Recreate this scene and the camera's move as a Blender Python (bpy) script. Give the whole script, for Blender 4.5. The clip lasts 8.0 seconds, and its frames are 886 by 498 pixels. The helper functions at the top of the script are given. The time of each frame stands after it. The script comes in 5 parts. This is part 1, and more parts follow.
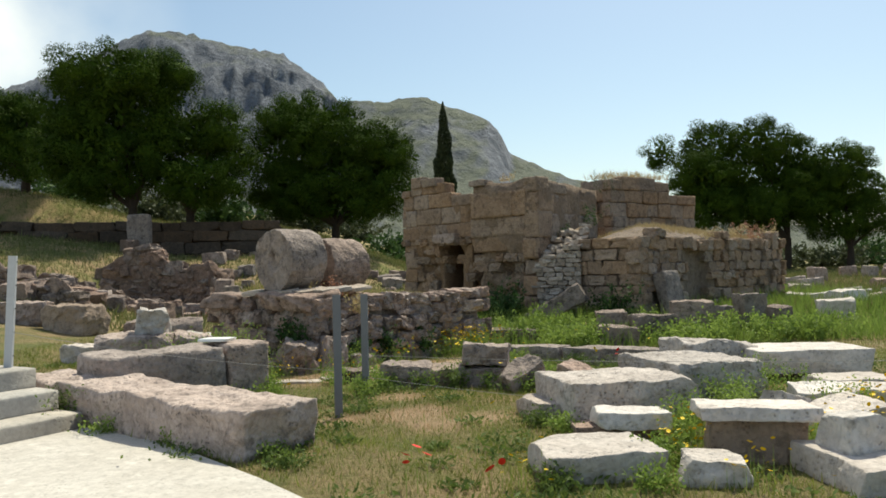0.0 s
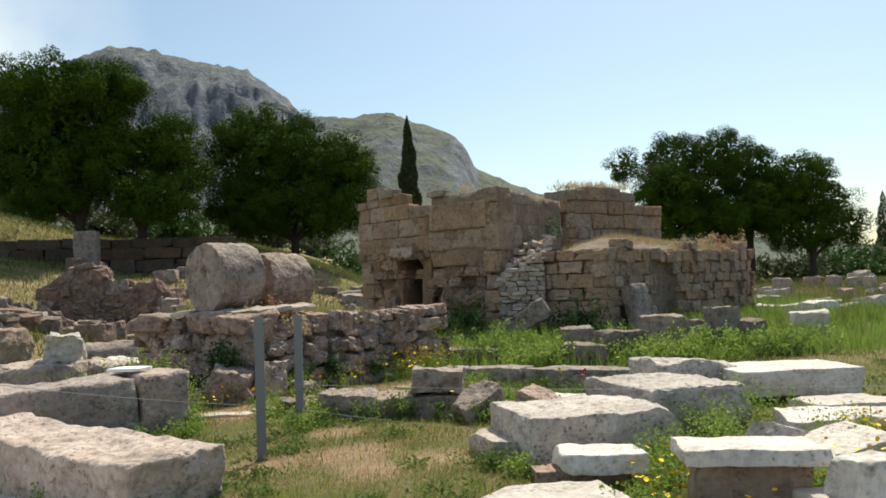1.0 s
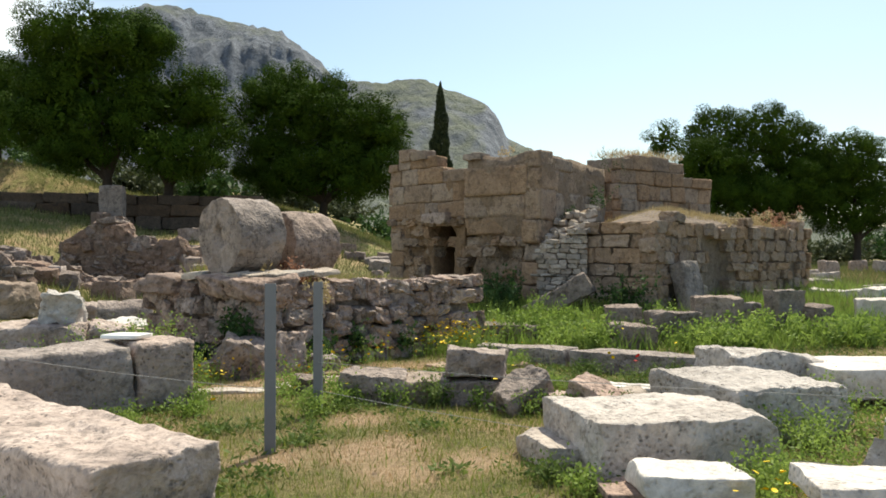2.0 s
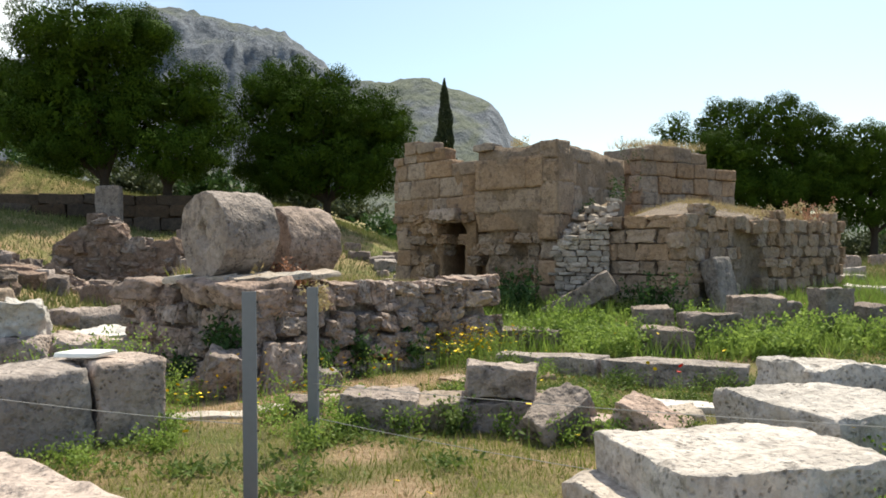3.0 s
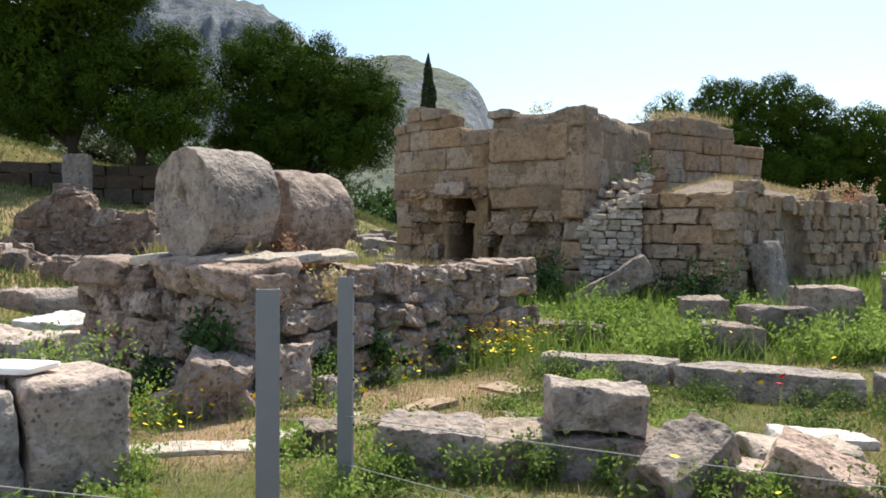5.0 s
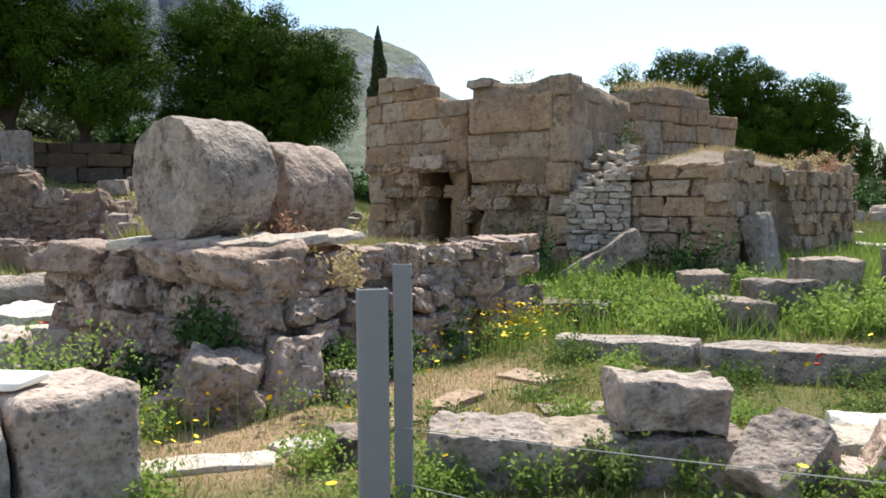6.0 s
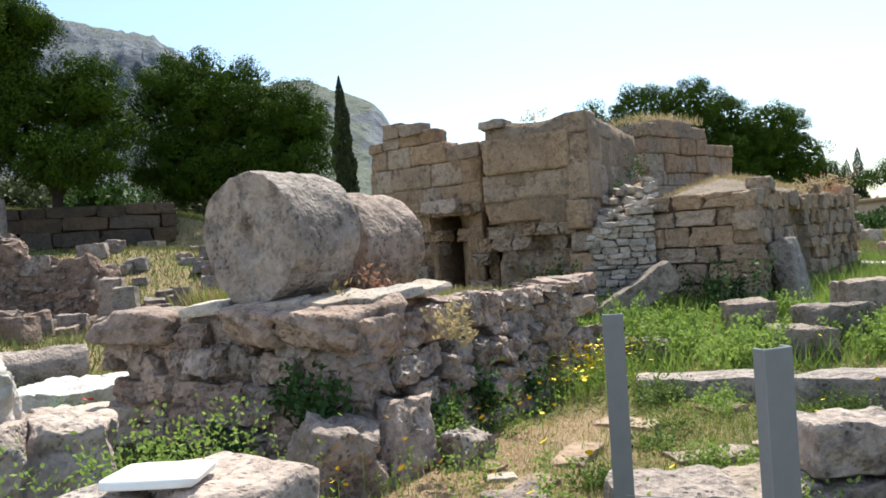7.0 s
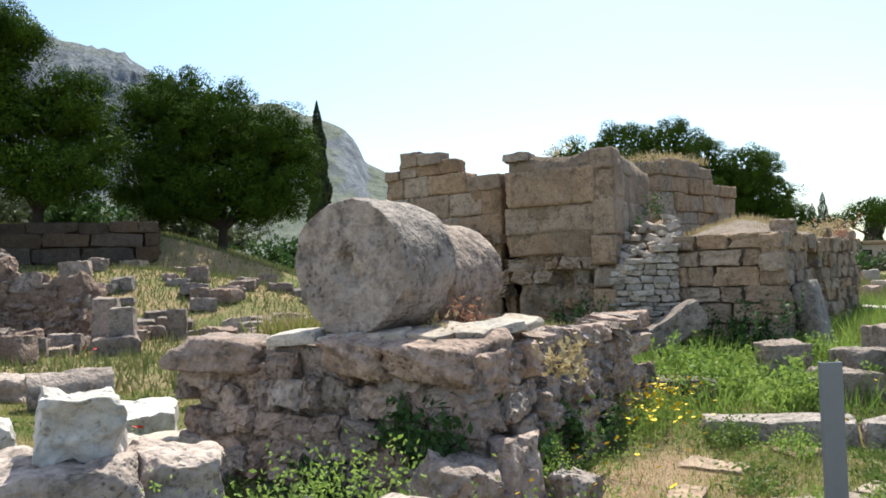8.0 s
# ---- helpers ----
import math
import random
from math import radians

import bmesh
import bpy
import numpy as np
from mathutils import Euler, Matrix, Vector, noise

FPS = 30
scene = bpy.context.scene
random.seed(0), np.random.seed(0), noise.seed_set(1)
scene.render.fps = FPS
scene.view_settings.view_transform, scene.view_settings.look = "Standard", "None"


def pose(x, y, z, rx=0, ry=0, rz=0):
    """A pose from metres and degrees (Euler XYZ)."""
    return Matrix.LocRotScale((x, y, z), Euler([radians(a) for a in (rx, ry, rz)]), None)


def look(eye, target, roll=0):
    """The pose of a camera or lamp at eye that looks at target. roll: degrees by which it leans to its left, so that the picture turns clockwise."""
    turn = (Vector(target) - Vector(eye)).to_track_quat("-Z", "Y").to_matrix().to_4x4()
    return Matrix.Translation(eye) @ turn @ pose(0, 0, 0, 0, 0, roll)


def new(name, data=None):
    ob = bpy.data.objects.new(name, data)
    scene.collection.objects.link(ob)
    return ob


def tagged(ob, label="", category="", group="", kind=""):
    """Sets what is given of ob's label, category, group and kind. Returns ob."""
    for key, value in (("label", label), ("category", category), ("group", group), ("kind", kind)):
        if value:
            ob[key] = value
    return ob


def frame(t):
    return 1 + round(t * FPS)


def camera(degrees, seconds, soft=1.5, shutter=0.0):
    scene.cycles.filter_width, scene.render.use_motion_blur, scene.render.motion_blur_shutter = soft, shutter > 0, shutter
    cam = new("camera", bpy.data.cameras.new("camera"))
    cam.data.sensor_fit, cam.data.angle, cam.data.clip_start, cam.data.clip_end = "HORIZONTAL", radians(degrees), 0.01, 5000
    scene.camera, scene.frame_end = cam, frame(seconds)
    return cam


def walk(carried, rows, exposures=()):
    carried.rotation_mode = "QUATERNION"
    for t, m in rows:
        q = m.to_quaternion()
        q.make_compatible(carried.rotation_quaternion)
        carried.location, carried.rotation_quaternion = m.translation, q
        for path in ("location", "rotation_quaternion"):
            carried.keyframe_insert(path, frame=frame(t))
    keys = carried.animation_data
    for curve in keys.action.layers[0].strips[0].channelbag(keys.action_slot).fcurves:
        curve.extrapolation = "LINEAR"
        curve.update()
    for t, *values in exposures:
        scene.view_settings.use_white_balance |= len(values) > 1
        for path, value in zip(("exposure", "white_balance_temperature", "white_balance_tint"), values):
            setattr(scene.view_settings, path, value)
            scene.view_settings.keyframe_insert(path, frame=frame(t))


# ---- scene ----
cam = camera(60.6, 8.0, soft=1.7)
PATH = [
    (0, (0.085, -0.083, 1.439), (0.073, 1.916, 1.49), -1.4),
    (0.5, (0.23, 0.433, 1.487), (0.299, 2.43, 1.577), -1.8),
    (1, (0.317, 0.912, 1.439), (0.393, 2.909, 1.527), -2.1),
    (1.5, (0.341, 1.46, 1.429), (0.332, 3.46, 1.441), -0.2),
    (1.7, (0.281, 1.685, 1.433), (0.286, 3.685, 1.441), 0.2),
    (3, (0.094, 3.17, 1.424), (0.083, 5.17, 1.428), -0.5),
    (3.5, (-0.047, 3.698, 1.491), (0.023, 5.695, 1.573), -0.8),
    (4, (-0.143, 4.297, 1.421), (-0.064, 6.292, 1.534), -1.3),
    (4.5, (-0.344, 4.606, 1.404), (-0.315, 6.605, 1.44), 0.0),
    (6, (-1.026, 5.523, 1.414), (-0.845, 7.511, 1.298), -0.4),
    (6.5, (-1.543, 5.727, 1.457), (-1.29, 7.711, 1.411), -4.9),
    (7, (-1.962, 5.917, 1.468), (-1.685, 7.898, 1.463), -3.8),
    (7.5, (-2.384, 6.094, 1.529), (-2.087, 8.071, 1.567), -1.0),
    (8, (-2.901, 6.169, 1.549), (-2.532, 8.133, 1.615), -1.9),
]
walk(cam, [(t, look(eye, target, roll)) for t, eye, target, roll in PATH],
     [(0, 0.02, 7200, 1), (1.5, 0.25, 7250, 2), (3.5, 0.47, 7050, 3), (4.5, 0.51, 6850, 4), (6.5, 0.72, 6600, 3), (8, 0.68, 6550, 2)])


# ---- world, sun, exposure ----
SUN_EL, SUN_AZ = 58.0, 26.0          # degrees up, degrees to the right of straight ahead
world = bpy.data.worlds.new("sky")
scene.world = world
world.use_nodes = True
wn = world.node_tree
sky = wn.nodes.new("ShaderNodeTexSky")
sky.sky_type, sky.sun_disc = "NISHITA", False
sky.sun_elevation, sky.sun_rotation = radians(SUN_EL), radians(SUN_AZ)
sky.dust_density, sky.air_density, sky.ozone_density = 1.2, 1.05, 2.6
bg = wn.nodes["Background"]
bg.inputs["Strength"].default_value = 0.144
tc = wn.nodes.new("ShaderNodeTexCoord")
cl = wn.nodes.new("ShaderNodeTexNoise")          # thin high cloud
cl.inputs["Scale"].default_value, cl.inputs["Detail"].default_value = 3.2, 7
wn.links.new(tc.outputs["Generated"], cl.inputs["Vector"])
sp = wn.nodes.new("ShaderNodeSeparateXYZ")
wn.links.new(tc.outputs["Generated"], sp.inputs[0])
side = wn.nodes.new("ShaderNodeMapRange")
side.inputs["From Min"].default_value, side.inputs["From Max"].default_value = -0.30, -0.52
wn.links.new(sp.outputs["X"], side.inputs["Value"])
wisp = wn.nodes.new("ShaderNodeMapRange")
wisp.inputs["From Min"].default_value, wisp.inputs["From Max"].default_value = 0.42, 0.68
wn.links.new(cl.outputs["Fac"], wisp.inputs["Value"])
both = wn.nodes.new("ShaderNodeMath")
both.operation = "MULTIPLY"
wn.links.new(side.outputs[0], both.inputs[0])
wn.links.new(wisp.outputs[0], both.inputs[1])
cm = wn.nodes.new("ShaderNodeMix")
cm.data_type = "RGBA"
cm.inputs["B"].default_value = (8.5, 8.6, 8.8, 1)
wn.links.new(both.outputs[0], cm.inputs["Factor"])
wn.links.new(sky.outputs[0], cm.inputs["A"])
wn.links.new(cm.outputs["Result"], bg.inputs["Color"])
sun = new("sun", bpy.data.lights.new("sun", "SUN"))
sun.data.energy, sun.data.angle, sun.data.color = 5.0, radians(0.6), (1.0, 0.95, 0.86)
to_sun = Vector((math.sin(radians(SUN_AZ)) * math.cos(radians(SUN_EL)), math.cos(radians(SUN_AZ)) * math.cos(radians(SUN_EL)), math.sin(radians(SUN_EL))))
sun.matrix_world = look(to_sun * 50, (0, 0, 0))


# ---- materials ----
def material(name, rough=0.9):
    m = bpy.data.materials.new(name)
    m.use_nodes = True
    b = m.node_tree.nodes["Principled BSDF"]
    b.inputs["Roughness"].default_value = rough
    b.inputs["Specular IOR Level"].default_value = 0.25
    return m, m.node_tree, b


def mix(nt, fac, a, b, mode="MIX"):
    n = nt.nodes.new("ShaderNodeMix")
    n.data_type, n.blend_type = "RGBA", mode
    for sock, v in ((n.inputs["Factor"], fac), (n.inputs["A"], a), (n.inputs["B"], b)):
        if isinstance(v, bpy.types.NodeSocket):
            nt.links.new(v, sock)
        else:
            sock.default_value = (*v, 1) if isinstance(v, tuple) else v
    return n.outputs["Result"]


def noise_tex(nt, vec, scale, detail=5.0, rough=0.6):
    n = nt.nodes.new("ShaderNodeTexNoise")
    n.inputs["Scale"].default_value, n.inputs["Detail"].default_value, n.inputs["Roughness"].default_value = scale, detail, rough
    nt.links.new(vec, n.inputs["Vector"])
    return n.outputs["Fac"]


def ramp(nt, fac, lo, hi):
    n = nt.nodes.new("ShaderNodeMapRange")
    n.inputs["From Min"].default_value, n.inputs["From Max"].default_value = lo, hi
    nt.links.new(fac, n.inputs["Value"])
    return n.outputs["Result"]


def maths(nt, op, a, b):
    n = nt.nodes.new("ShaderNodeMath")
    n.operation = op
    for sock, v in zip(n.inputs, (a, b)):
        if isinstance(v, bpy.types.NodeSocket):
            nt.links.new(v, sock)
        else:
            sock.default_value = v
    return n.outputs[0]


def bump(nt, bsdf, height, dist, strength=0.8):
    n = nt.nodes.new("ShaderNodeBump")
    n.inputs["Strength"].default_value, n.inputs["Distance"].default_value = strength, dist
    nt.links.new(height, n.inputs["Height"])
    nt.links.new(n.outputs[0], bsdf.inputs["Normal"])


def world_pos(nt):
    return nt.nodes.new("ShaderNodeNewGeometry").outputs["Position"]


def stone_material(name, light, mid, dark, lichen=0.45, pit=0.02, island=False, grain=1.0, tone=(0.62, 1.02)):
    """Weathered limestone: two tones, dark lichen blotches, fine grain, pits."""
    m, nt, b = material(name, 0.92)
    pos = world_pos(nt)
    big = ramp(nt, noise_tex(nt, pos, 1.7 * grain, 4), 0.35, 0.65)
    fine = noise_tex(nt, pos, 16 * grain, 6, 0.7)
    spots = ramp(nt, noise_tex(nt, pos, 5.5 * grain, 8, 0.72), 0.62 - 0.25 * lichen, 0.80 - 0.25 * lichen)
    col = mix(nt, big, mid, light)
    col = mix(nt, ramp(nt, fine, 0.42, 0.78), col, tuple(c * 0.72 for c in mid))
    pale = ramp(nt, noise_tex(nt, pos, 7.5 * grain, 6, 0.65), 0.56, 0.70)
    col = mix(nt, maths(nt, "MULTIPLY", pale, 0.65), col, tuple(min(0.86, c * 1.28) for c in light))
    col = mix(nt, spots, col, dark)
    speck = ramp(nt, noise_tex(nt, pos, 15 * grain, 7, 0.7), 0.54, 0.72)
    col = mix(nt, maths(nt, "MULTIPLY", speck, 0.1 + 0.8 * lichen), col, tuple(c * 0.75 for c in dark))
    vor = nt.nodes.new("ShaderNodeTexVoronoi")
    vor.inputs["Scale"].default_value = 26 * grain
    warp = nt.nodes.new("ShaderNodeVectorMath")
    warp.operation = "MULTIPLY_ADD"
    wv = nt.nodes.new("ShaderNodeTexNoise")
    wv.inputs["Scale"].default_value = 14 * grain
    nt.links.new(pos, wv.inputs["Vector"])
    nt.links.new(wv.outputs["Color"], warp.inputs[0])
    warp.inputs[1].default_value = (0.06, 0.06, 0.06)
    nt.links.new(pos, warp.inputs[2])
    nt.links.new(warp.outputs[0], vor.inputs["Vector"])
    hole = maths(nt, "MULTIPLY", ramp(nt, vor.outputs["Distance"], 0.36, 0.16), ramp(nt, noise_tex(nt, pos, 4.0 * grain, 3), 0.47, 0.60))
    col = mix(nt, maths(nt, "MULTIPLY", hole, 0.25 + 0.9 * lichen), col, tuple(c * 0.6 for c in dark))
    stain = ramp(nt, noise_tex(nt, pos, 0.75 * grain, 3, 0.5), 0.56, 0.74)
    col = mix(nt, maths(nt, "MULTIPLY", stain, 0.75 * lichen), col, dark)
    geo = nt.nodes.new("ShaderNodeNewGeometry") if island else nt.nodes.new("ShaderNodeObjectInfo")
    rnd = geo.outputs["Random Per Island"] if island else geo.outputs["Random"]
    hsv = nt.nodes.new("ShaderNodeHueSaturation")
    nt.links.new(col, hsv.inputs["Color"])
    nt.links.new(ramp_to(nt, rnd, *tone), hsv.inputs["Value"])
    nt.links.new(ramp_to(nt, maths(nt, "FRACT", maths(nt, "MULTIPLY", rnd, 7.3), 0.0), 0.7, 1.15), hsv.inputs["Saturation"])
    nt.links.new(hsv.outputs[0], b.inputs["Base Color"])
    h = maths(nt, "ADD", maths(nt, "MULTIPLY", noise_tex(nt, pos, 9 * grain, 5, 0.6), 1.6), maths(nt, "MULTIPLY", vor.outputs["Distance"], 0.35))
    h = maths(nt, "SUBTRACT", h, maths(nt, "ADD", maths(nt, "MULTIPLY", speck, 0.35), maths(nt, "MULTIPLY", hole, 0.5)))
    bump(nt, b, h, pit * 1.4, 0.75)
    return m


def ramp_to(nt, fac, lo, hi):
    n = nt.nodes.new("ShaderNodeMapRange")
    n.inputs["To Min"].default_value, n.inputs["To Max"].default_value = lo, hi
    nt.links.new(fac, n.inputs["Value"])
    return n.outputs["Result"]


GREY_STONE = stone_material("grey_limestone", (0.55, 0.445, 0.395), (0.37, 0.292, 0.255), (0.12, 0.10, 0.09), 0.42, 0.022, tone=(0.82, 1.15))
TAN_STONE = stone_material("tan_limestone", (0.47, 0.34, 0.248), (0.36, 0.25, 0.175), (0.17, 0.12, 0.092), 0.38, tone=(0.68, 0.98))
ASHLAR_STONE = stone_material("tan_ashlar", (0.46, 0.335, 0.245), (0.36, 0.25, 0.176), (0.15, 0.105, 0.085), 0.46, 0.022, tone=(0.75, 0.94))
RUBBLE = stone_material("rubble_stone", (0.53, 0.405, 0.35), (0.375, 0.275, 0.23), (0.13, 0.10, 0.085), 0.48, 0.026, tone=(0.66, 1.06))
FAR_RUBBLE = stone_material("dark_rubble", (0.34, 0.25, 0.205), (0.235, 0.165, 0.135), (0.10, 0.075, 0.062), 0.5, 0.05, tone=(0.9, 1.35))
WHITE_STONE = stone_material("white_marble", (0.69, 0.62, 0.57), (0.55, 0.485, 0.44), (0.22, 0.195, 0.172), 0.26, 0.014, tone=(0.84, 1.12))
PALE_STONE = stone_material("pale_dry_stone", (0.54, 0.455, 0.395), (0.43, 0.36, 0.305), (0.20, 0.185, 0.16), 0.3, tone=(0.7, 1.15))
TOWER_MORTAR = stone_material("tan_mortar", (0.42, 0.30, 0.21), (0.32, 0.22, 0.15), (0.15, 0.105, 0.08), 0.42, 0.03)
PLAT_MORTAR = stone_material("pinkish_mortar", (0.40, 0.30, 0.245), (0.27, 0.195, 0.155), (0.12, 0.09, 0.075), 0.5, 0.03, grain=1.3)
MORTAR = stone_material("earthy_mortar", (0.40, 0.305, 0.22), (0.32, 0.235, 0.165), (0.16, 0.12, 0.09), 0.4)
WEATHERED = stone_material("weathered_marble", (0.58, 0.51, 0.465), (0.40, 0.345, 0.31), (0.14, 0.12, 0.105), 0.36, 0.022, tone=(0.85, 1.15))
STEP_STONE = stone_material("pale_concrete", (0.60, 0.555, 0.50), (0.53, 0.485, 0.43), (0.38, 0.345, 0.30), 0.05, 0.006)
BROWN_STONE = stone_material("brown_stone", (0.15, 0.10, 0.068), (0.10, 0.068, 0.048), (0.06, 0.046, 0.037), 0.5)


def plain(name, col, rough, metal=0.0, var=0.12, scale=20.0):
    m, nt, b = material(name, rough)
    b.inputs["Metallic"].default_value = metal
    pos = world_pos(nt)
    f = noise_tex(nt, pos, scale, 5)
    nt.links.new(mix(nt, f, tuple(c * (1 - var) for c in col), tuple(min(1, c * (1 + var)) for c in col)), b.inputs["Base Color"])
    return m


POST_METAL = plain("galvanised_steel", (0.19, 0.20, 0.22), 0.6, 0.3)
PALE_METAL = plain("pale_painted_steel", (0.50, 0.51, 0.53), 0.6, 0.1)
ROPE = plain("wire_rope", (0.30, 0.29, 0.28), 0.7)
TILE = plain("white_marble_tile", (0.8, 0.8, 0.78), 0.5, 0, 0.04)
BARK = plain("bark", (0.05, 0.038, 0.03), 0.95, 0, 0.4, 6)
YELLOW = plain("yellow_petal", (0.85, 0.58, 0.02), 0.6)
RED = plain("red_petal", (0.75, 0.03, 0.02), 0.6)
WALL_PAINT = plain("dull_plaster", (0.40, 0.33, 0.27), 0.9, 0, 0.3, 1.5)
DARK = plain("dark_void", (0.02, 0.018, 0.015), 0.9)


def leaf_material(name, dark, light, trans=0.25, clump=0.5):
    m, nt, b = material(name, 0.65)
    geo = nt.nodes.new("ShaderNodeNewGeometry")
    rnd = geo.outputs["Random Per Island"]
    big = ramp(nt, noise_tex(nt, geo.outputs["Position"], 1.1, 3), 0.38, 0.62)
    col = mix(nt, maths(nt, "ADD", maths(nt, "MULTIPLY", rnd, 1 - clump), maths(nt, "MULTIPLY", big, clump)), dark, light)
    nt.links.new(col, b.inputs["Base Color"])
    t = nt.nodes.new("ShaderNodeBsdfTranslucent")
    nt.links.new(col, t.inputs["Color"])
    ms = nt.nodes.new("ShaderNodeMixShader")
    ms.inputs[0].default_value = trans
    out = nt.nodes["Material Output"]
    nt.links.new(b.outputs[0], ms.inputs[1])
    nt.links.new(t.outputs[0], ms.inputs[2])
    nt.links.new(ms.outputs[0], out.inputs["Surface"])
    return m


PINE = leaf_material("pine_needles", (0.024, 0.048, 0.007), (0.064, 0.110, 0.013), 0.10, 0.8)
PINE.node_tree.nodes["Principled BSDF"].inputs["Specular IOR Level"].default_value = 0.04
CYPRESS = leaf_material("cypress_foliage", (0.016, 0.028, 0.014), (0.04, 0.055, 0.025), 0.1)
OLIVE = leaf_material("olive_leaves", (0.045, 0.06, 0.028), (0.11, 0.13, 0.065))
GREEN = leaf_material("weed_leaves", (0.125, 0.20, 0.035), (0.30, 0.395, 0.095), 0.45)
IVY = leaf_material("ivy_leaves", (0.025, 0.06, 0.015), (0.07, 0.13, 0.035), 0.25)
FAR_GRASS = leaf_material("meadow_grass", (0.085, 0.105, 0.03), (0.21, 0.225, 0.08), 0.3)
GRASS = leaf_material("grass_blades", (0.12, 0.15, 0.028), (0.30, 0.325, 0.08), 0.4)
FAR_STRAW = leaf_material("dry_meadow", (0.24, 0.18, 0.095), (0.38, 0.295, 0.165), 0.25)
STRAW = leaf_material("dry_grass", (0.34, 0.26, 0.13), (0.52, 0.42, 0.24), 0.3)
RUST_WEED = leaf_material("reddish_dry_weed", (0.28, 0.13, 0.08), (0.42, 0.24, 0.16), 0.3)


def ground_material():
    m, nt, b = material("ground", 0.95)
    pos = world_pos(nt)
    a = noise_tex(nt, pos, 0.35, 5, 0.6)
    c = noise_tex(nt, pos, 1.6, 6, 0.65)
    f = noise_tex(nt, pos, 18, 6, 0.7)
    f = maths(nt, "ADD", maths(nt, "MULTIPLY", f, 0.5), maths(nt, "MULTIPLY", noise_tex(nt, pos, 75, 4, 0.7), 0.5))
    f = ramp(nt, f, 0.36, 0.64)
    patch = ramp(nt, maths(nt, "ADD", maths(nt, "MULTIPLY", a, 0.6), maths(nt, "MULTIPLY", c, 0.4)), 0.43, 0.60)
    dry = mix(nt, f, (0.25, 0.16, 0.085), (0.60, 0.43, 0.255))
    green = mix(nt, f, (0.085, 0.10, 0.03), (0.25, 0.265, 0.085))
    at = nt.nodes.new("ShaderNodeAttribute")
    at.attribute_name = "trodden"
    col = mix(nt, patch, green, dry)
    col = mix(nt, at.outputs["Fac"], col, mix(nt, f, (0.36, 0.235, 0.14), (0.66, 0.48, 0.32)))
    nt.links.new(col, b.inputs["Base Color"])
    bump(nt, b, f, 0.05, 0.8)
    return m


GROUND = ground_material()


def mountain_material():
    m, nt, b = material("hazy_mountain_rock", 1.0)
    geo = nt.nodes.new("ShaderNodeNewGeometry")
    pos = geo.outputs["Position"]
    sep = nt.nodes.new("ShaderNodeSeparateXYZ")
    nt.links.new(geo.outputs["Normal"], sep.inputs[0])
    n1 = noise_tex(nt, pos, 0.012, 8, 0.65)
    n2 = noise_tex(nt, pos, 0.05, 6, 0.7)
    # distance haze is mixed into these rock and scrub tones as a blue-grey cast
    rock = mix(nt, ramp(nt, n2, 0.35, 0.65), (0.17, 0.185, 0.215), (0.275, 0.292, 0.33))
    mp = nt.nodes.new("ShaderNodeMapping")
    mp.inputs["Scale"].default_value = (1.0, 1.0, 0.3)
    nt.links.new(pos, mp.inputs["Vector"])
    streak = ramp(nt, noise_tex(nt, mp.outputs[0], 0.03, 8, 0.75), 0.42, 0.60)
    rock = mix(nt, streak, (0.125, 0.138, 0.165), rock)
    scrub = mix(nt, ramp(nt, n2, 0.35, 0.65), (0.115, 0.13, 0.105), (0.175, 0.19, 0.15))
    place = nt.nodes.new("ShaderNodeSeparateXYZ")
    nt.links.new(pos, place.inputs[0])
    lower_hill = maths(nt, "MULTIPLY", ramp(nt, place.outputs["X"], -300, -120), 0.12)
    slope = maths(nt, "ADD", maths(nt, "ADD", sep.outputs["Z"], lower_hill), maths(nt, "MULTIPLY", maths(nt, "SUBTRACT", n1, 0.5), 0.7))
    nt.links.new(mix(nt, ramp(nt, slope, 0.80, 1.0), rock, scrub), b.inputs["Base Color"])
    bump(nt, b, maths(nt, "ADD", n2, maths(nt, "MULTIPLY", n1, 2.0)), 13.0, 1.0)
    return m


MOUNTAIN = mountain_material()


# ---- mesh helpers ----
def link_mesh(name, verts, faces, mat, smooth=False):
    me = bpy.data.meshes.new(name)
    me.from_pydata(verts, [], faces)
    if mat:
        me.materials.append(mat)
    if smooth:
        me.shade_smooth()
    return me


def bm_mesh(name, bm, mat, smooth=True):
    me = bpy.data.meshes.new(name)
    bm.to_mesh(me)
    bm.free()
    me.materials.append(mat)
    if smooth:
        me.shade_smooth()
    return me


def part(name, me, parent, label="", loc=(0, 0, 0), rz=0.0, scale=(1, 1, 1), tilt=(0, 0)):
    ob = new(name, me)
    ob.parent = parent
    ob.location, ob.rotation_euler, ob.scale = loc, (tilt[0], tilt[1], rz), scale
    if label:
        ob["label"] = label
    return ob


def smooth01(v, a, b):
    t = np.clip((np.asarray(v, float) - a) / (b - a), 0, 1)
    return t * t * (3 - 2 * t)


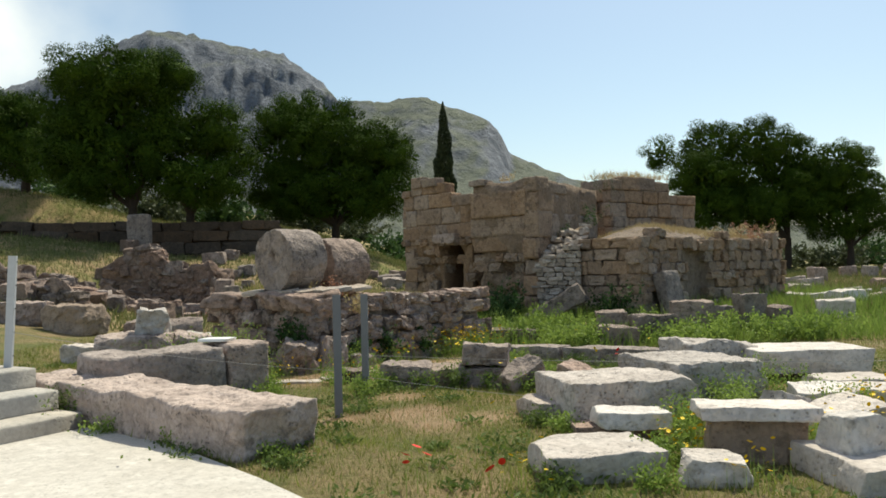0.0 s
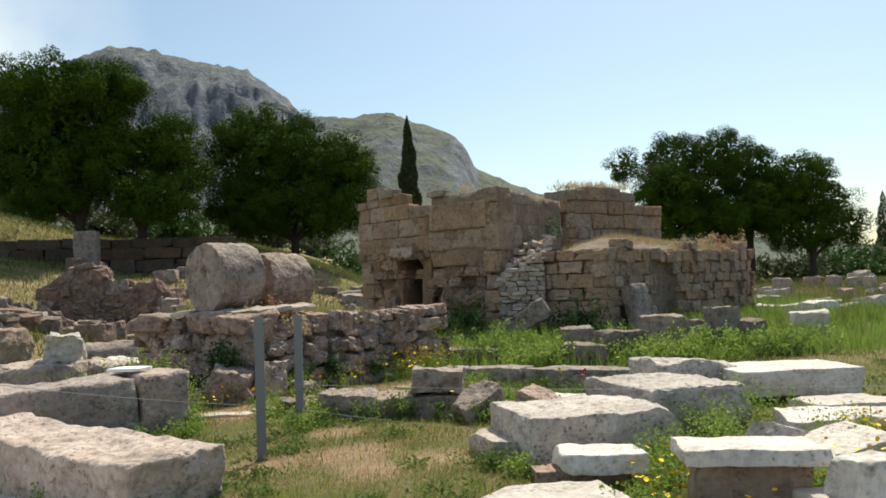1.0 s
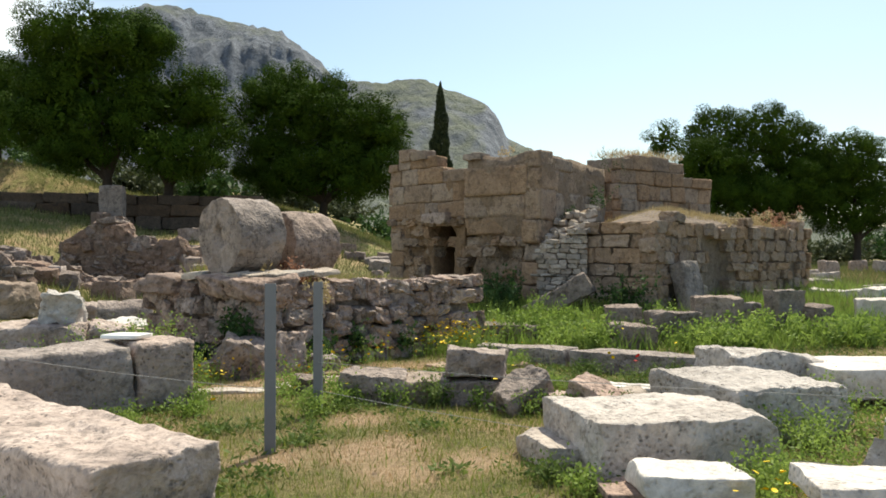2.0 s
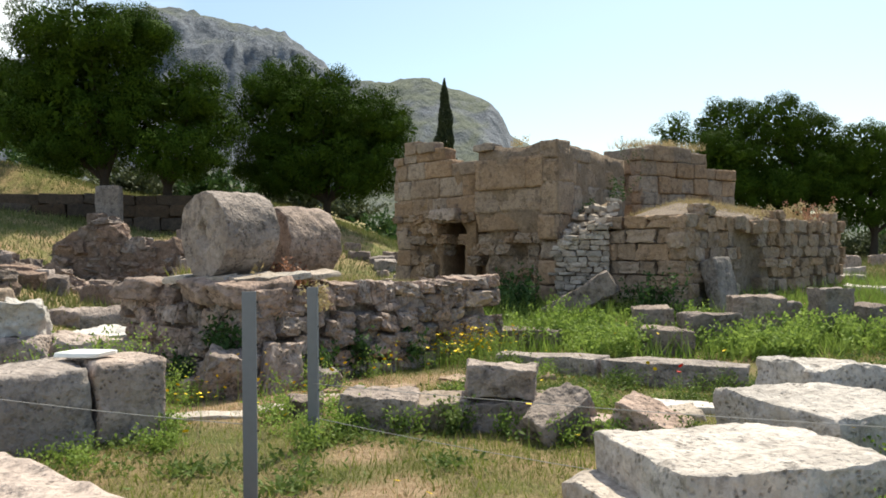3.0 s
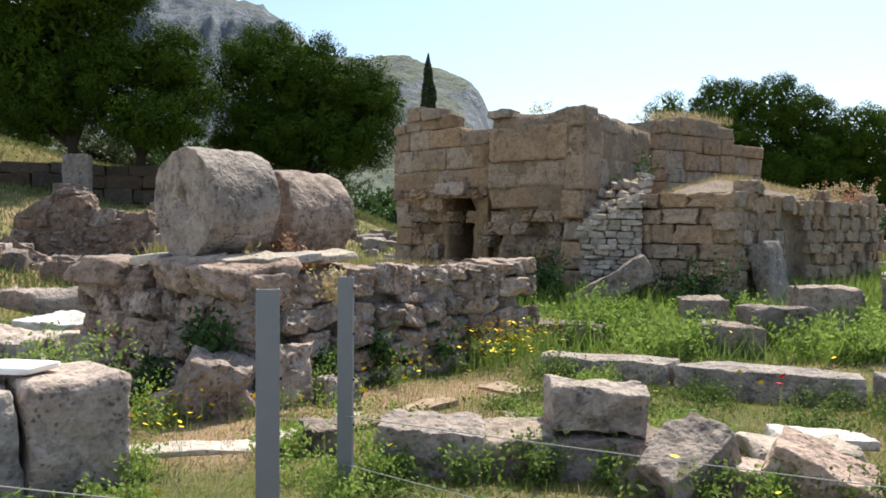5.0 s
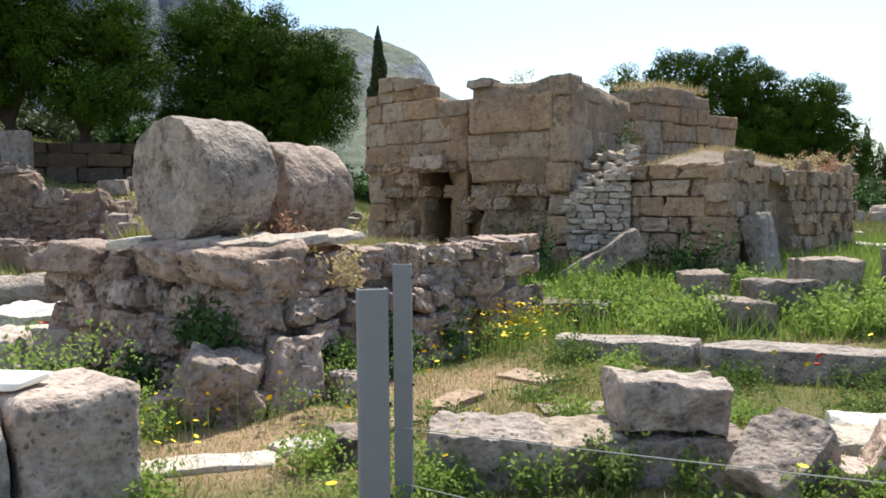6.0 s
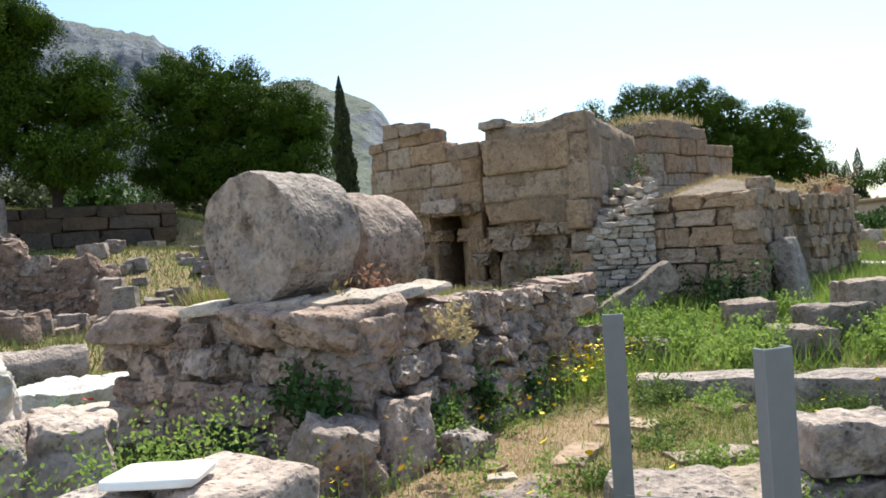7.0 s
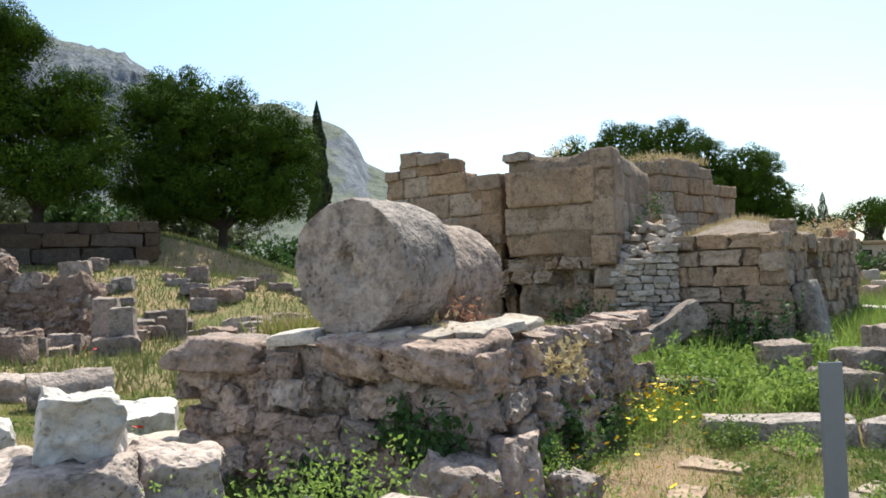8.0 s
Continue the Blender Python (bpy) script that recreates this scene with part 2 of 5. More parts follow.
def gz(x, y):
    """Height of the ground."""
    x, y = np.asarray(x, float), np.asarray(y, float)
    az = x / (np.abs(y) + 2)
    near = smooth01(-az, 0.30, 0.58) * 0.10 * np.clip(y - 9, 0, 26)
    w = 1 - smooth01(az, -0.26, 0.06)
    terrace = w * (2.2 * smooth01(y, 28, 38) + 1.7 * smooth01(y, 40.5, 42) + 0.085 * np.clip(y - 42, 0, 90)) * (1 - 0.55 * smooth01(-az, 0.35, 0.55) * (1 - smooth01(y, 36, 44)))
    right = (1 - w) * 0.016 * np.clip(y - 20, 0, 60)
    dip = -0.14 * np.exp(-(((x - 3.2) / 2.6) ** 2 + ((y - 11.8) / 1.7) ** 2))
    knoll = 0.30 * smooth01(y, 14.5, 18) * smooth01(x, -2, 2) * (1 - smooth01(y, 24, 34))
    rough = 0.03 * np.sin(1.3 * x + 0.7 * np.sin(0.9 * y)) * np.sin(1.1 * y + 0.8 * np.sin(1.7 * x)) * smooth01(y, 4, 9)
    far = np.clip((np.hypot(x, y) - 500) / 2000, 0, 1)
    return (near + terrace + right + dip + knoll + rough) * (1 - far)


def g(x, y):
    return float(gz(x, y))


def rock_bm(sx, sy, sz, seed, rough=0.03, cuts=6, rnd=0.06, taper=0.0, skew=0.10):
    """An irregular block with worn edges, its base at z = 0."""
    bm = bmesh.new()
    bmesh.ops.create_cube(bm, size=2)
    bmesh.ops.subdivide_edges(bm, edges=bm.edges[:], cuts=cuts, use_grid_fill=True)
    half = Vector((sx / 2, sy / 2, sz / 2))
    r = min(rnd, min(half) * 0.8)
    off = Vector((seed * 3.17, seed * 1.31, seed * 7.7))
    rr = random.Random(int(seed * 1000) + 7)
    corner = {(a, b, c): Vector((rr.uniform(-1, 1) * sx, rr.uniform(-1, 1) * sy, rr.uniform(-1, 1) * sz * 0.6)) * skew for a in (0, 1) for b in (0, 1) for c in (0, 1)}
    for v in bm.verts:
        p = Vector((v.co.x * half.x, v.co.y * half.y, v.co.z * half.z))
        u = [(q + 1) / 2 for q in v.co]
        inner = Vector([max(-h + r, min(h - r, c)) for c, h in zip(p, half)])
        d = p - inner
        if d.length > 1e-6:
            p = inner + d.normalized() * r
        for (a, b, c), w in corner.items():
            p += w * ((u[0] if a else 1 - u[0]) * (u[1] if b else 1 - u[1]) * (u[2] if c else 1 - u[2]))
        n = p + off
        p = p + noise.noise_vector(n * 1.8) * rough * 0.8 + noise.noise_vector(n * 5.0) * rough * 1.0 + noise.noise_vector(n * 13.0) * rough * 0.36 + noise.noise_vector(n * 29.0) * rough * 0.12
        k = 1 - taper * (p.z / half.z)
        v.co = Vector((p.x * k, p.y * k, p.z + half.z))
    return bm


def hewn_bm(sx, sy, sz, seed, rough=0.02, edge=0.12, rnd=0.02, chip=0.5, skew=0.08, taper=0.0, fine=1.0):
    """A broken block with flat faces, chipped corners and crisp worn edges, its base at z = 0."""
    rr = random.Random(int(seed * 997) + 3)
    half = Vector((sx / 2, sy / 2, sz / 2))
    low = min(half)
    bm = bmesh.new()
    for a in (-1, 1):
        for b in (-1, 1):
            for c in (-1, 1):
                k = 1 - taper * max(0, c)
                p = Vector((a * half.x * k * (1 + skew * rr.uniform(-1, 0.6)), b * half.y * k * (1 + skew * rr.uniform(-1, 0.6)), c * half.z * (1 + (0.7 * skew * rr.uniform(-1, 0.6) if c > 0 else 0))))
                if rr.random() < chip:
                    cut = Vector((rr.uniform(0.1, 0.75) * half.x, rr.uniform(0.1, 0.75) * half.y, rr.uniform(0.15, 0.8) * half.z))
                    cut = Vector([min(q, low * 1.6) for q in cut])
                    bm.verts.new(p - Vector((a * cut.x, 0, 0)))
                    bm.verts.new(p - Vector((0, b * cut.y, 0)))
                    bm.verts.new(p - Vector((0, 0, c * cut.z)))
                else:
                    bm.verts.new(p)
    r = bmesh.ops.convex_hull(bm, input=bm.verts[:])
    bmesh.ops.delete(bm, geom=[v for v in r["geom_interior"] if isinstance(v, bmesh.types.BMVert)], context="VERTS")
    bmesh.ops.dissolve_limit(bm, angle_limit=radians(4), verts=bm.verts[:], edges=bm.edges[:])
    bmesh.ops.bevel(bm, geom=bm.edges[:], offset=min(rnd, low * 0.3), segments=2, profile=0.6, affect="EDGES", clamp_overlap=True)
    bmesh.ops.triangulate(bm, faces=bm.faces[:])
    for k in range(6):
        far = [e for e in bm.edges if e.calc_length() > edge]
        if not far:
            break
        bmesh.ops.subdivide_edges(bm, edges=far, cuts=1)
        bmesh.ops.triangulate(bm, faces=[f for f in bm.faces if len(f.verts) > 3])
    off = Vector((seed * 3.17, seed * 1.31, seed * 7.7))
    for v in bm.verts:
        n = v.co + off
        pit = max(0.0, noise.noise(n * 4.3) - 0.15)
        v.co += noise.noise_vector(n * 2.3) * rough * 0.9 + noise.noise_vector(n * 7.0) * rough * 0.6 * fine + noise.noise_vector(n * 19.0) * rough * 0.3 * fine - v.co.normalized() * pit * rough * 1.6
        v.co.z += half.z
    return bm


def crisp(me, degrees=38):
    me.set_sharp_from_angle(angle=radians(degrees))
    return me


def rock(name, x, y, sx, sy, sz, rz=0, mat=None, label="", category="stone", group="", seed=None, rough=0.03, cuts=6, rnd=0.06, z=None, tilt=(0, 0), taper=0.0, sink=0.05, skew=0.07, hewn=True, chip=0.55):
    seed = seed if seed is not None else (x * 13.7 + y * 7.1) % 50
    if hewn:
        size = max(sx, sy, sz) / (cuts + 2)
        me = crisp(bm_mesh(name, hewn_bm(sx, sy, sz, seed, rough * 0.75, max(0.03, size * 1.15), min(0.035, 0.4 * rnd + 0.004), chip, max(skew, 0.1), taper), mat or GREY_STONE))
    else:
        me = bm_mesh(name, rock_bm(sx, sy, sz, seed, rough, cuts, rnd, taper, skew), mat or GREY_STONE)
    ob = new(name, me)
    ob.location = (x, y, (g(x, y) - sink) if z is None else z)
    ob.rotation_euler = (radians(tilt[0]), radians(tilt[1]), radians(rz))
    return tagged(ob, label or "weathered grey limestone block lying in the grass", category, group)


# ---- large structure ----
def patchy(x, y, k=1.0, o=0.0):
    v = np.sin(1.7 * x * k + 1.3 * np.sin(0.8 * y * k + o) + o) + np.sin(1.2 * y * k + 1.1 * np.sin(1.9 * x * k + 2 * o)) + 0.7 * np.sin(3.9 * x * k + 2.7 * y * k + o)
    return 0.5 + v / 5.4


def bare(x, y):
    """Patches of trodden soil where little grass grows."""
    v = np.zeros_like(x)
    for cx, cy, r in ((-1.85, 10.05, 0.75), (-1.45, 10.6, 0.6), (-0.97, 11.25, 0.5), (-0.4, 11.5, 0.5), (0.1, 11.85, 0.45), (-0.3, 7.5, 0.42), (-0.1, 7.0, 0.3), (0.42, 7.2, 0.25), (-1.0, 7.3, 0.3), (-0.5, 8.5, 0.3)):
        v = np.maximum(v, 1.25 - np.hypot(x - cx, y - cy) / r + 0.35 * (patchy(x, y, 4.0, 1.0) - 0.5))
    return np.clip(v * 1.6, 0, 1)


def make_ground():
    u = np.linspace(-1, 1, 330)
    xs = 14 * u + 2600 * np.sign(u) * np.abs(u) ** 7
    v = np.linspace(0, 1, 330)
    ys = -8 + 40 * v + 3000 * v ** 7
    ys = np.concatenate([np.linspace(-600, -10, 12), ys])
    X, Y = np.meshgrid(xs, ys)
    Z = gz(X, Y)
    nx = len(xs)
    verts = np.stack([X.ravel(), Y.ravel(), Z.ravel()], 1)
    i = np.arange(len(ys) - 1)[:, None] * nx + np.arange(nx - 1)[None, :]
    faces = np.stack([i, i + 1, i + nx + 1, i + nx], -1).reshape(-1, 4)
    me = link_mesh("ground", verts.tolist(), faces.tolist(), GROUND, True)
    me.attributes.new("trodden", "FLOAT", "POINT").data.foreach_set("value", bare(X.ravel(), Y.ravel()).astype(np.float32))
    ob = new("ground", me)
    tagged(ob, "uneven ground of dry soil and sparse grass", "ground", kind="structure")


make_ground()


def ridge(az):
    """Elevation (tangent) of the skyline against the direction."""
    a = [-1.2, -0.8, -0.591, -0.48, -0.431, -0.389, -0.329, -0.288, -0.213, -0.165, -0.139, -0.072, -0.03, 0.003, 0.058, 0.073, 0.086, 0.128, 0.165, 0.25, 0.4, 0.8]
    e = [0.10, 0.19, 0.25, 0.285, 0.312, 0.326, 0.318, 0.305, 0.289, 0.254, 0.225, 0.222, 0.228, 0.216, 0.195, 0.177, 0.149, 0.13, 0.114, 0.09, 0.05, 0.012]
    return np.interp(az, a, e)


def make_mountain():
    az = np.linspace(-1.2, 0.8, 420)
    r = np.linspace(0, 1, 56)
    top = ridge(az)
    verts = []
    for j, t in enumerate(r):
        for i, a in enumerate(az):
            split = float(smooth01(a, -0.16, -0.12))
            dist = 1900 - 500 * split
            d = dist * (0.45 + 0.55 * t)
            cliff = float(smooth01(t, 0.55, 1.0))
            prof = 0.34 * t + 0.26 * t * t + (0.40 - 0.2 * split) * cliff + 0.2 * split * t
            h = top[i] * dist * prof
            q = Vector((a * dist / 90, d / 160, h / 70))
            keep = 1 - float(smooth01(t, 0.9, 1.0))
            crag = noise.fractal(q, 0.9, 2.1, 6)
            d -= abs(crag) * 42 * (0.3 + cliff) * (1 - 0.6 * split) * keep
            h += (noise.fractal(q * 0.7 + Vector((7, 3, 1)), 1.0, 2.0, 5) * 16 * keep + noise.fractal(q * 5, 0.7, 2.0, 4) * (7 - 3 * split)) * min(1, t * 4)
            verts.append((a * d, d, h + 2))
    nx = len(az)
    faces = [(j * nx + i, j * nx + i + 1, (j + 1) * nx + i + 1, (j + 1) * nx + i) for j in range(len(r) - 1) for i in range(nx - 1)]
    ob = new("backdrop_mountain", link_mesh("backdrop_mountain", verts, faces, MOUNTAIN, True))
    tagged(ob, "rocky mountain with cliffs and scrubby lower slopes, blue-grey haze tinted into its colour", "mountain", kind="structure")


make_mountain()


# ---- masonry ----
def unit_stones(prefix, mat, count, rough, rnd, seed, cuts=2, skew=0.06, smooth=True):
    out = []
    for i in range(count):
        bm = rock_bm(1, 1, 1, seed + i * 1.7, rough, cuts, rnd, 0, skew)
        for v in bm.verts:
            v.co.z -= 0.5
        out.append(bm_mesh(prefix, bm, mat, smooth))
    return out


def hewn_units(prefix, mat, count, rough, seed, edge=0.34, rnd=0.05, chip=0.6, skew=0.12, fine=1.0):
    out = []
    for i in range(count):
        bm = hewn_bm(1, 1, 1, seed + i * 1.7, rough, edge, rnd, chip, skew, 0.0, fine)
        for v in bm.verts:
            v.co.z -= 0.5
        out.append(crisp(bm_mesh(prefix, bm, mat), 34))
    return out


ASHLAR = unit_stones("ashlar_stone", ASHLAR_STONE, 18, 0.04, 0.03, 3.0, 7, 0.035)
CAPS = unit_stones("cap_stone", RUBBLE, 14, 0.085, 0.10, 120.0, 8, 0.12)
HOUSE_BLOCKS = hewn_units("block", TAN_STONE, 18, 0.085, 23.0, 0.24, 0.13, 0.35, 0.09)
RUBBLES = hewn_units("rubble_stone", RUBBLE, 26, 0.10, 40.0, 0.17, 0.12, 0.6, 0.18)
TAN_RUBBLE = hewn_units("rubble_stone", TAN_STONE, 16, 0.13, 60.0, 0.2, 0.09, 0.65, 0.16, 1.3)
FLATS = hewn_units("flat_stone", PALE_STONE, 12, 0.05, 80.0, 0.4, 0.05, 0.5, 0.16)
FAR_RUBBLES = hewn_units("rubble_stone", FAR_RUBBLE, 10, 0.12, 210.0, 0.3, 0.1, 0.7, 0.18)
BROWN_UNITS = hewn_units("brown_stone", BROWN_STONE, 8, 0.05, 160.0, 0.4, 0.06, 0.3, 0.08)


def core(name, parent, c, top, nu=30, nv=12, mat=None, bumpy=0.05, base=-0.3, dent=None):
    """A solid heap of masonry over the plan's four corners c (a, b, d, e in turn); top(u, v) gives its height."""
    a, b, d, e = [Vector((*q, 0)) for q in c]
    o = parent.location
    verts, faces = [], []

    def plan(u, v):
        return (a * (1 - u) + b * u) * (1 - v) + (e * (1 - u) + d * u) * v

    nz = 16
    for j in range(nv + 1):
        for i in range(nu + 1):
            p = plan(i / nu, j / nv)
            z = top(i / nu, j / nv) + bumpy * 1.5 * noise.noise(Vector((p.x * 2.3, p.y * 2.3, 1)))
            verts.append((p.x - o.x, p.y - o.y, z - o.z))
    w = nu + 1
    for j in range(nv):
        for i in range(nu):
            faces.append((j * w + i, j * w + i + 1, (j + 1) * w + i + 1, (j + 1) * w + i))
    rim = [i for i in range(nu + 1)] + [j * w + nu for j in range(1, nv + 1)] + [nv * w + i for i in range(nu - 1, -1, -1)] + [j * w for j in range(nv - 1, 0, -1)]
    prev = rim
    mid = (a + b + d + e) / 4 - Vector((o.x, o.y, 0))
    for k in range(1, nz + 1):
        row = []
        for q in rim:
            x, y, z = verts[q]
            zz = z + (base - z) * k / nz
            n = noise.fractal(Vector((x * 3.1 + 9, y * 3.1, zz * 3.1)), 0.8, 2.0, 4)
            out = Vector((x - mid.x, y - mid.y, 0)).normalized() * (n * bumpy - (dent(x + o.x, y + o.y, zz + o.z) if dent else 0))
            verts.append((x + out.x, y + out.y, zz))
            row.append(len(verts) - 1)
        for i in range(len(rim)):
            j = (i + 1) % len(rim)
            faces.append((prev[i], row[i], row[j], prev[j]))
        prev = row
    me = link_mesh(name, verts, faces, mat or MORTAR, True)
    return part(name, me, parent)


def face_stones(parent, p0, p1, z0, top, courses, widths, units, depth, seed, name="stone", proud=0.04, skip=None, gap=0.012, tilt=0.03, wob=0.0, limit=300, dent=None, jut=(-0.035, 0.045)):
    """Stones in courses on a face from p0 to p1 (seen with p0 on the left); top(s) in metres, s metres along."""
    rng = random.Random(seed)
    p0, p1 = Vector((*p0, 0)), Vector((*p1, 0))
    run = (p1 - p0).length
    t = (p1 - p0) / run
    n = Vector((t.y, -t.x, 0))
    ang = math.atan2(t.y, t.x)
    z, k = z0, 0
    hi = max(top(run * i / 40) for i in range(41))
    made = 0
    while z < hi - 0.04:
        h = rng.uniform(*courses)
        s = -rng.uniform(0, 0.15)
        while s < run - 0.02:
            w = min(rng.uniform(*widths), run - s + 0.03)
            if run - (s + w) < widths[0] * 0.4:
                w = run - s + 0.02
            mid = s + w / 2
            lim = top(min(max(mid, 0), run))
            hh = min(h, lim - z + 0.06)
            if z + h * 0.45 < lim and made < limit and rng.random() > 0.035 and not (skip and skip(mid, z + h / 2)):
                pos = p0 + t * mid + n * (proud + rng.uniform(*jut) - depth / 2)
                if dent:
                    pos -= n * dent(pos.x, pos.y, z + h / 2)
                pos.z = z + hh / 2 + wob * rng.uniform(-1, 1)
                part(name, rng.choice(units), parent, "", pos - parent.location, ang + rng.uniform(-tilt, tilt) + (math.pi if rng.random() < 0.5 else 0),
                     (w - gap, depth, hh * rng.uniform(0.94, 1.04) - gap), (rng.uniform(-tilt, tilt), rng.uniform(-tilt, tilt)))
                made += 1
            s += w
        z += h
        k += 1


def holder(name, x, y, label, category, group="", kind=""):
    ob = new(name)
    ob.location = (x, y, g(x, y))
    return tagged(ob, label, category, group, kind)


def steps(values):
    """A stepped outline: (from metres, height) pairs."""
    def f(s):
        h = values[0][1]
        for a, b in values:
            if s >= a:
                h = b
        return h
    return f


# tower
K, F0, TL, TJ = (2.28, 18.08), (0.77, 19.12), (-1.11, 21.5), (0.72, 19.62)
tower = holder("ruined_tower", 1.5, 20.0, "tall ruined tan stone tower with a doorway gap and broken top", "ruin")


def worn(x, y, z):
    """Hollowing of the tower's lower face, deepest near the foot."""
    low = float(smooth01(-z, -2.15, -1.45))
    n = noise.fractal(Vector((x * 1.7, y * 1.7, z * 1.9 + 4)), 0.8, 2.0, 3)
    return low * (0.08 + 0.42 * abs(n)) + 0.10 * noise.noise(Vector((x * 1.1, y * 1.1, z * 1.3)))


def niche(x, y, z):
    """Dark doorway gap in the side wall."""
    d = math.hypot(x - TL[0], y - TL[1])
    d += 0.16 * noise.noise(Vector((d * 1.5, 3.0, z * 2.6)))
    return worn(x, y, z) + 1.25 * float(smooth01(-z, -2.28, -2.12)) * float(smooth01(d, 1.40, 1.56)) * float(smooth01(-d, -2.22, -2.04))


def inward(p, q, d):
    """The edge from p to q moved d metres back from its face."""
    t = (Vector(q) - Vector(p)).normalized()
    n = Vector((-t.y, t.x)) * d
    return (p[0] + n.x, p[1] + n.y), (q[0] + n.x, q[1] + n.y)


fa, fb = inward(F0, K, 0.025)
core("core", tower, [fa, fb, (4.20, 20.75), (2.2, 22.2)], lambda u, v: 3.54 - 0.10 * v + 0.05 * math.sin(9 * u), 56, 40, TOWER_MORTAR, 0.04, dent=worn)
ta, tb = inward(TL, TJ, 0.03)
core("core", tower, [ta, tb, (2.3, 21.6), (0.7, 23.4)], lambda u, v: 3.46 + 0.08 * math.sin(7 * u) - 0.16 * (u > 0.66), 60, 12, TOWER_MORTAR, 0.06, dent=niche)
face_stones(tower, F0, K, 1.80, steps([(0, 3.52), (0.42, 3.47), (0.8, 3.54)]), (0.36, 0.64), (0.4, 1.2), ASHLAR, 0.4, 1, gap=0.003, proud=0.008, tilt=0.012, wob=0.008, dent=worn, jut=(-0.012, 0.014))
face_stones(tower, F0, K, 0.05, lambda s: 1.84, (0.14, 0.28), (0.15, 0.42), TAN_RUBBLE, 0.36, 4, jut=(-0.12, 0.07), proud=0.05, gap=-0.01, tilt=0.10, wob=0.03, skip=lambda s, z: s < 0.16 * (1.8 - z), dent=worn)
face_stones(tower, K, (4.2, 20.75), 0.1, steps([(0, 3.58), (0.9, 3.46), (1.9, 3.1), (2.6, 2.85)]), (0.36, 0.64), (0.4, 1.1), ASHLAR, 0.4, 2, gap=0.003, proud=0.008, tilt=0.012, wob=0.008, jut=(-0.012, 0.014))
face_stones(tower, TL, TJ, 2.22, steps([(0, 3.48), (0.5, 3.72), (1.5, 3.55), (1.95, 3.32)]), (0.34, 0.60), (0.4, 1.0), ASHLAR, 0.4, 3, gap=0.003, proud=0.005, tilt=0.015, wob=0.012, jut=(-0.012, 0.014))
face_stones(tower, TL, TJ, 0.1, lambda s: 2.24, (0.16, 0.34), (0.18, 0.5), TAN_RUBBLE, 0.36, 14, jut=(-0.12, 0.07), gap=-0.01, proud=0.05, tilt=0.10, wob=0.03, skip=lambda s, z: 1.42 + 0.14 * math.sin(5 * z) < s < 2.2 + 0.12 * math.sin(7 * z) and z < 2.1, dent=worn)
ends = [(-1.11, 21.5), (-0.1, 23.2)]
face_stones(tower, ends[1], ends[0], 0.1, lambda s: 3.3, (0.3, 0.55), (0.35, 0.9), ASHLAR, 0.4, 17, gap=0.003, proud=0.01, tilt=0.02, wob=0.012)
part("lintel", crisp(bm_mesh("lintel", hewn_bm(0.86, 0.5, 0.26, 5.2, 0.035, 0.07, 0.02, 0.5), GREY_STONE)), tower, "grey lintel stone over the dark gap", (0.13 - 1.5, 20.27 - 20.0, 2.10 - tower.location.z), math.atan2(TJ[1] - TL[1], TJ[0] - TL[0]))
for x, y, sx, sz, r, z in ((-0.62, 21.15, 0.42, 0.28, -47, 3.70), (-0.30, 20.85, 0.62, 0.24, -44, 3.68), (-0.92, 21.5, 0.4, 0.2, -50, 3.46), (0.96, 19.15, 0.5, 0.14, -35, 3.50)):
    part("coping_stone", crisp(bm_mesh("coping_stone", hewn_bm(sx, 0.4, sz, x * 7 + 30, 0.03, 0.09, 0.02), TAN_STONE)), tower, "", (x - 1.5, y - 20.0, z - tower.location.z), radians(r))

# right-hand building
C0, RL, RR = (4.33, 16.58), (3.20, 17.95), (9.6, 21.5)
house = holder("ruined_house", 5.5, 19.0, "low ruined house of coursed tan stone, grass on top", "ruin")


def scooped(x, y, z):
    """A crumbled hollow in the long side."""
    d = math.hypot(x - C0[0], y - C0[1])
    return 0.20 * float(smooth01(d, 1.75, 2.0)) * float(smooth01(-d, -3.1, -2.7)) * float(smooth01(-z, -1.85, -1.65)) + 0.04 * noise.noise(Vector((x * 2.1, y * 2.1, z * 2.5)))


hb = inward(C0, RR, 0.05)[1]
core("core", house, [(4.34, 16.64), hb, (8.1, 23.1), (3.26, 18.0)], lambda u, v: 2.02 + 0.40 * math.sin(v * 3.1) * (1 - u) * min(1, u * 5), 110, 22, TOWER_MORTAR, 0.035, dent=scooped)
face_stones(house, RL, C0, 0.05, lambda s: 2.12 - 0.04 * s, (0.24, 0.36), (0.28, 0.72), HOUSE_BLOCKS, 0.35, 5, name="block", gap=0.016, proud=0.05, tilt=0.03, wob=0.008)
face_stones(house, C0, RR, 0.05, lambda s: 2.08 + 0.10 * math.sin(s * 2.1), (0.17, 0.34), (0.16, 0.44), HOUSE_BLOCKS, 0.35, 6, name="block", jut=(-0.06, 0.05), gap=0.01, proud=0.05, tilt=0.05, wob=0.03, skip=lambda s, z: 1.85 < s < 2.95 and z < 1.72)
back = holder("ruined_wall", 6.3, 22.5, "taller broken ashlar wall behind the ruined house", "ruin")
core("core", back, [(4.80, 21.45), (7.66, 23.32), (7.0, 24.4), (4.1, 22.5)], lambda u, v: 3.88 - 0.05 * u - (0.45 if u > 0.70 else 0), 24, 8, TOWER_MORTAR)
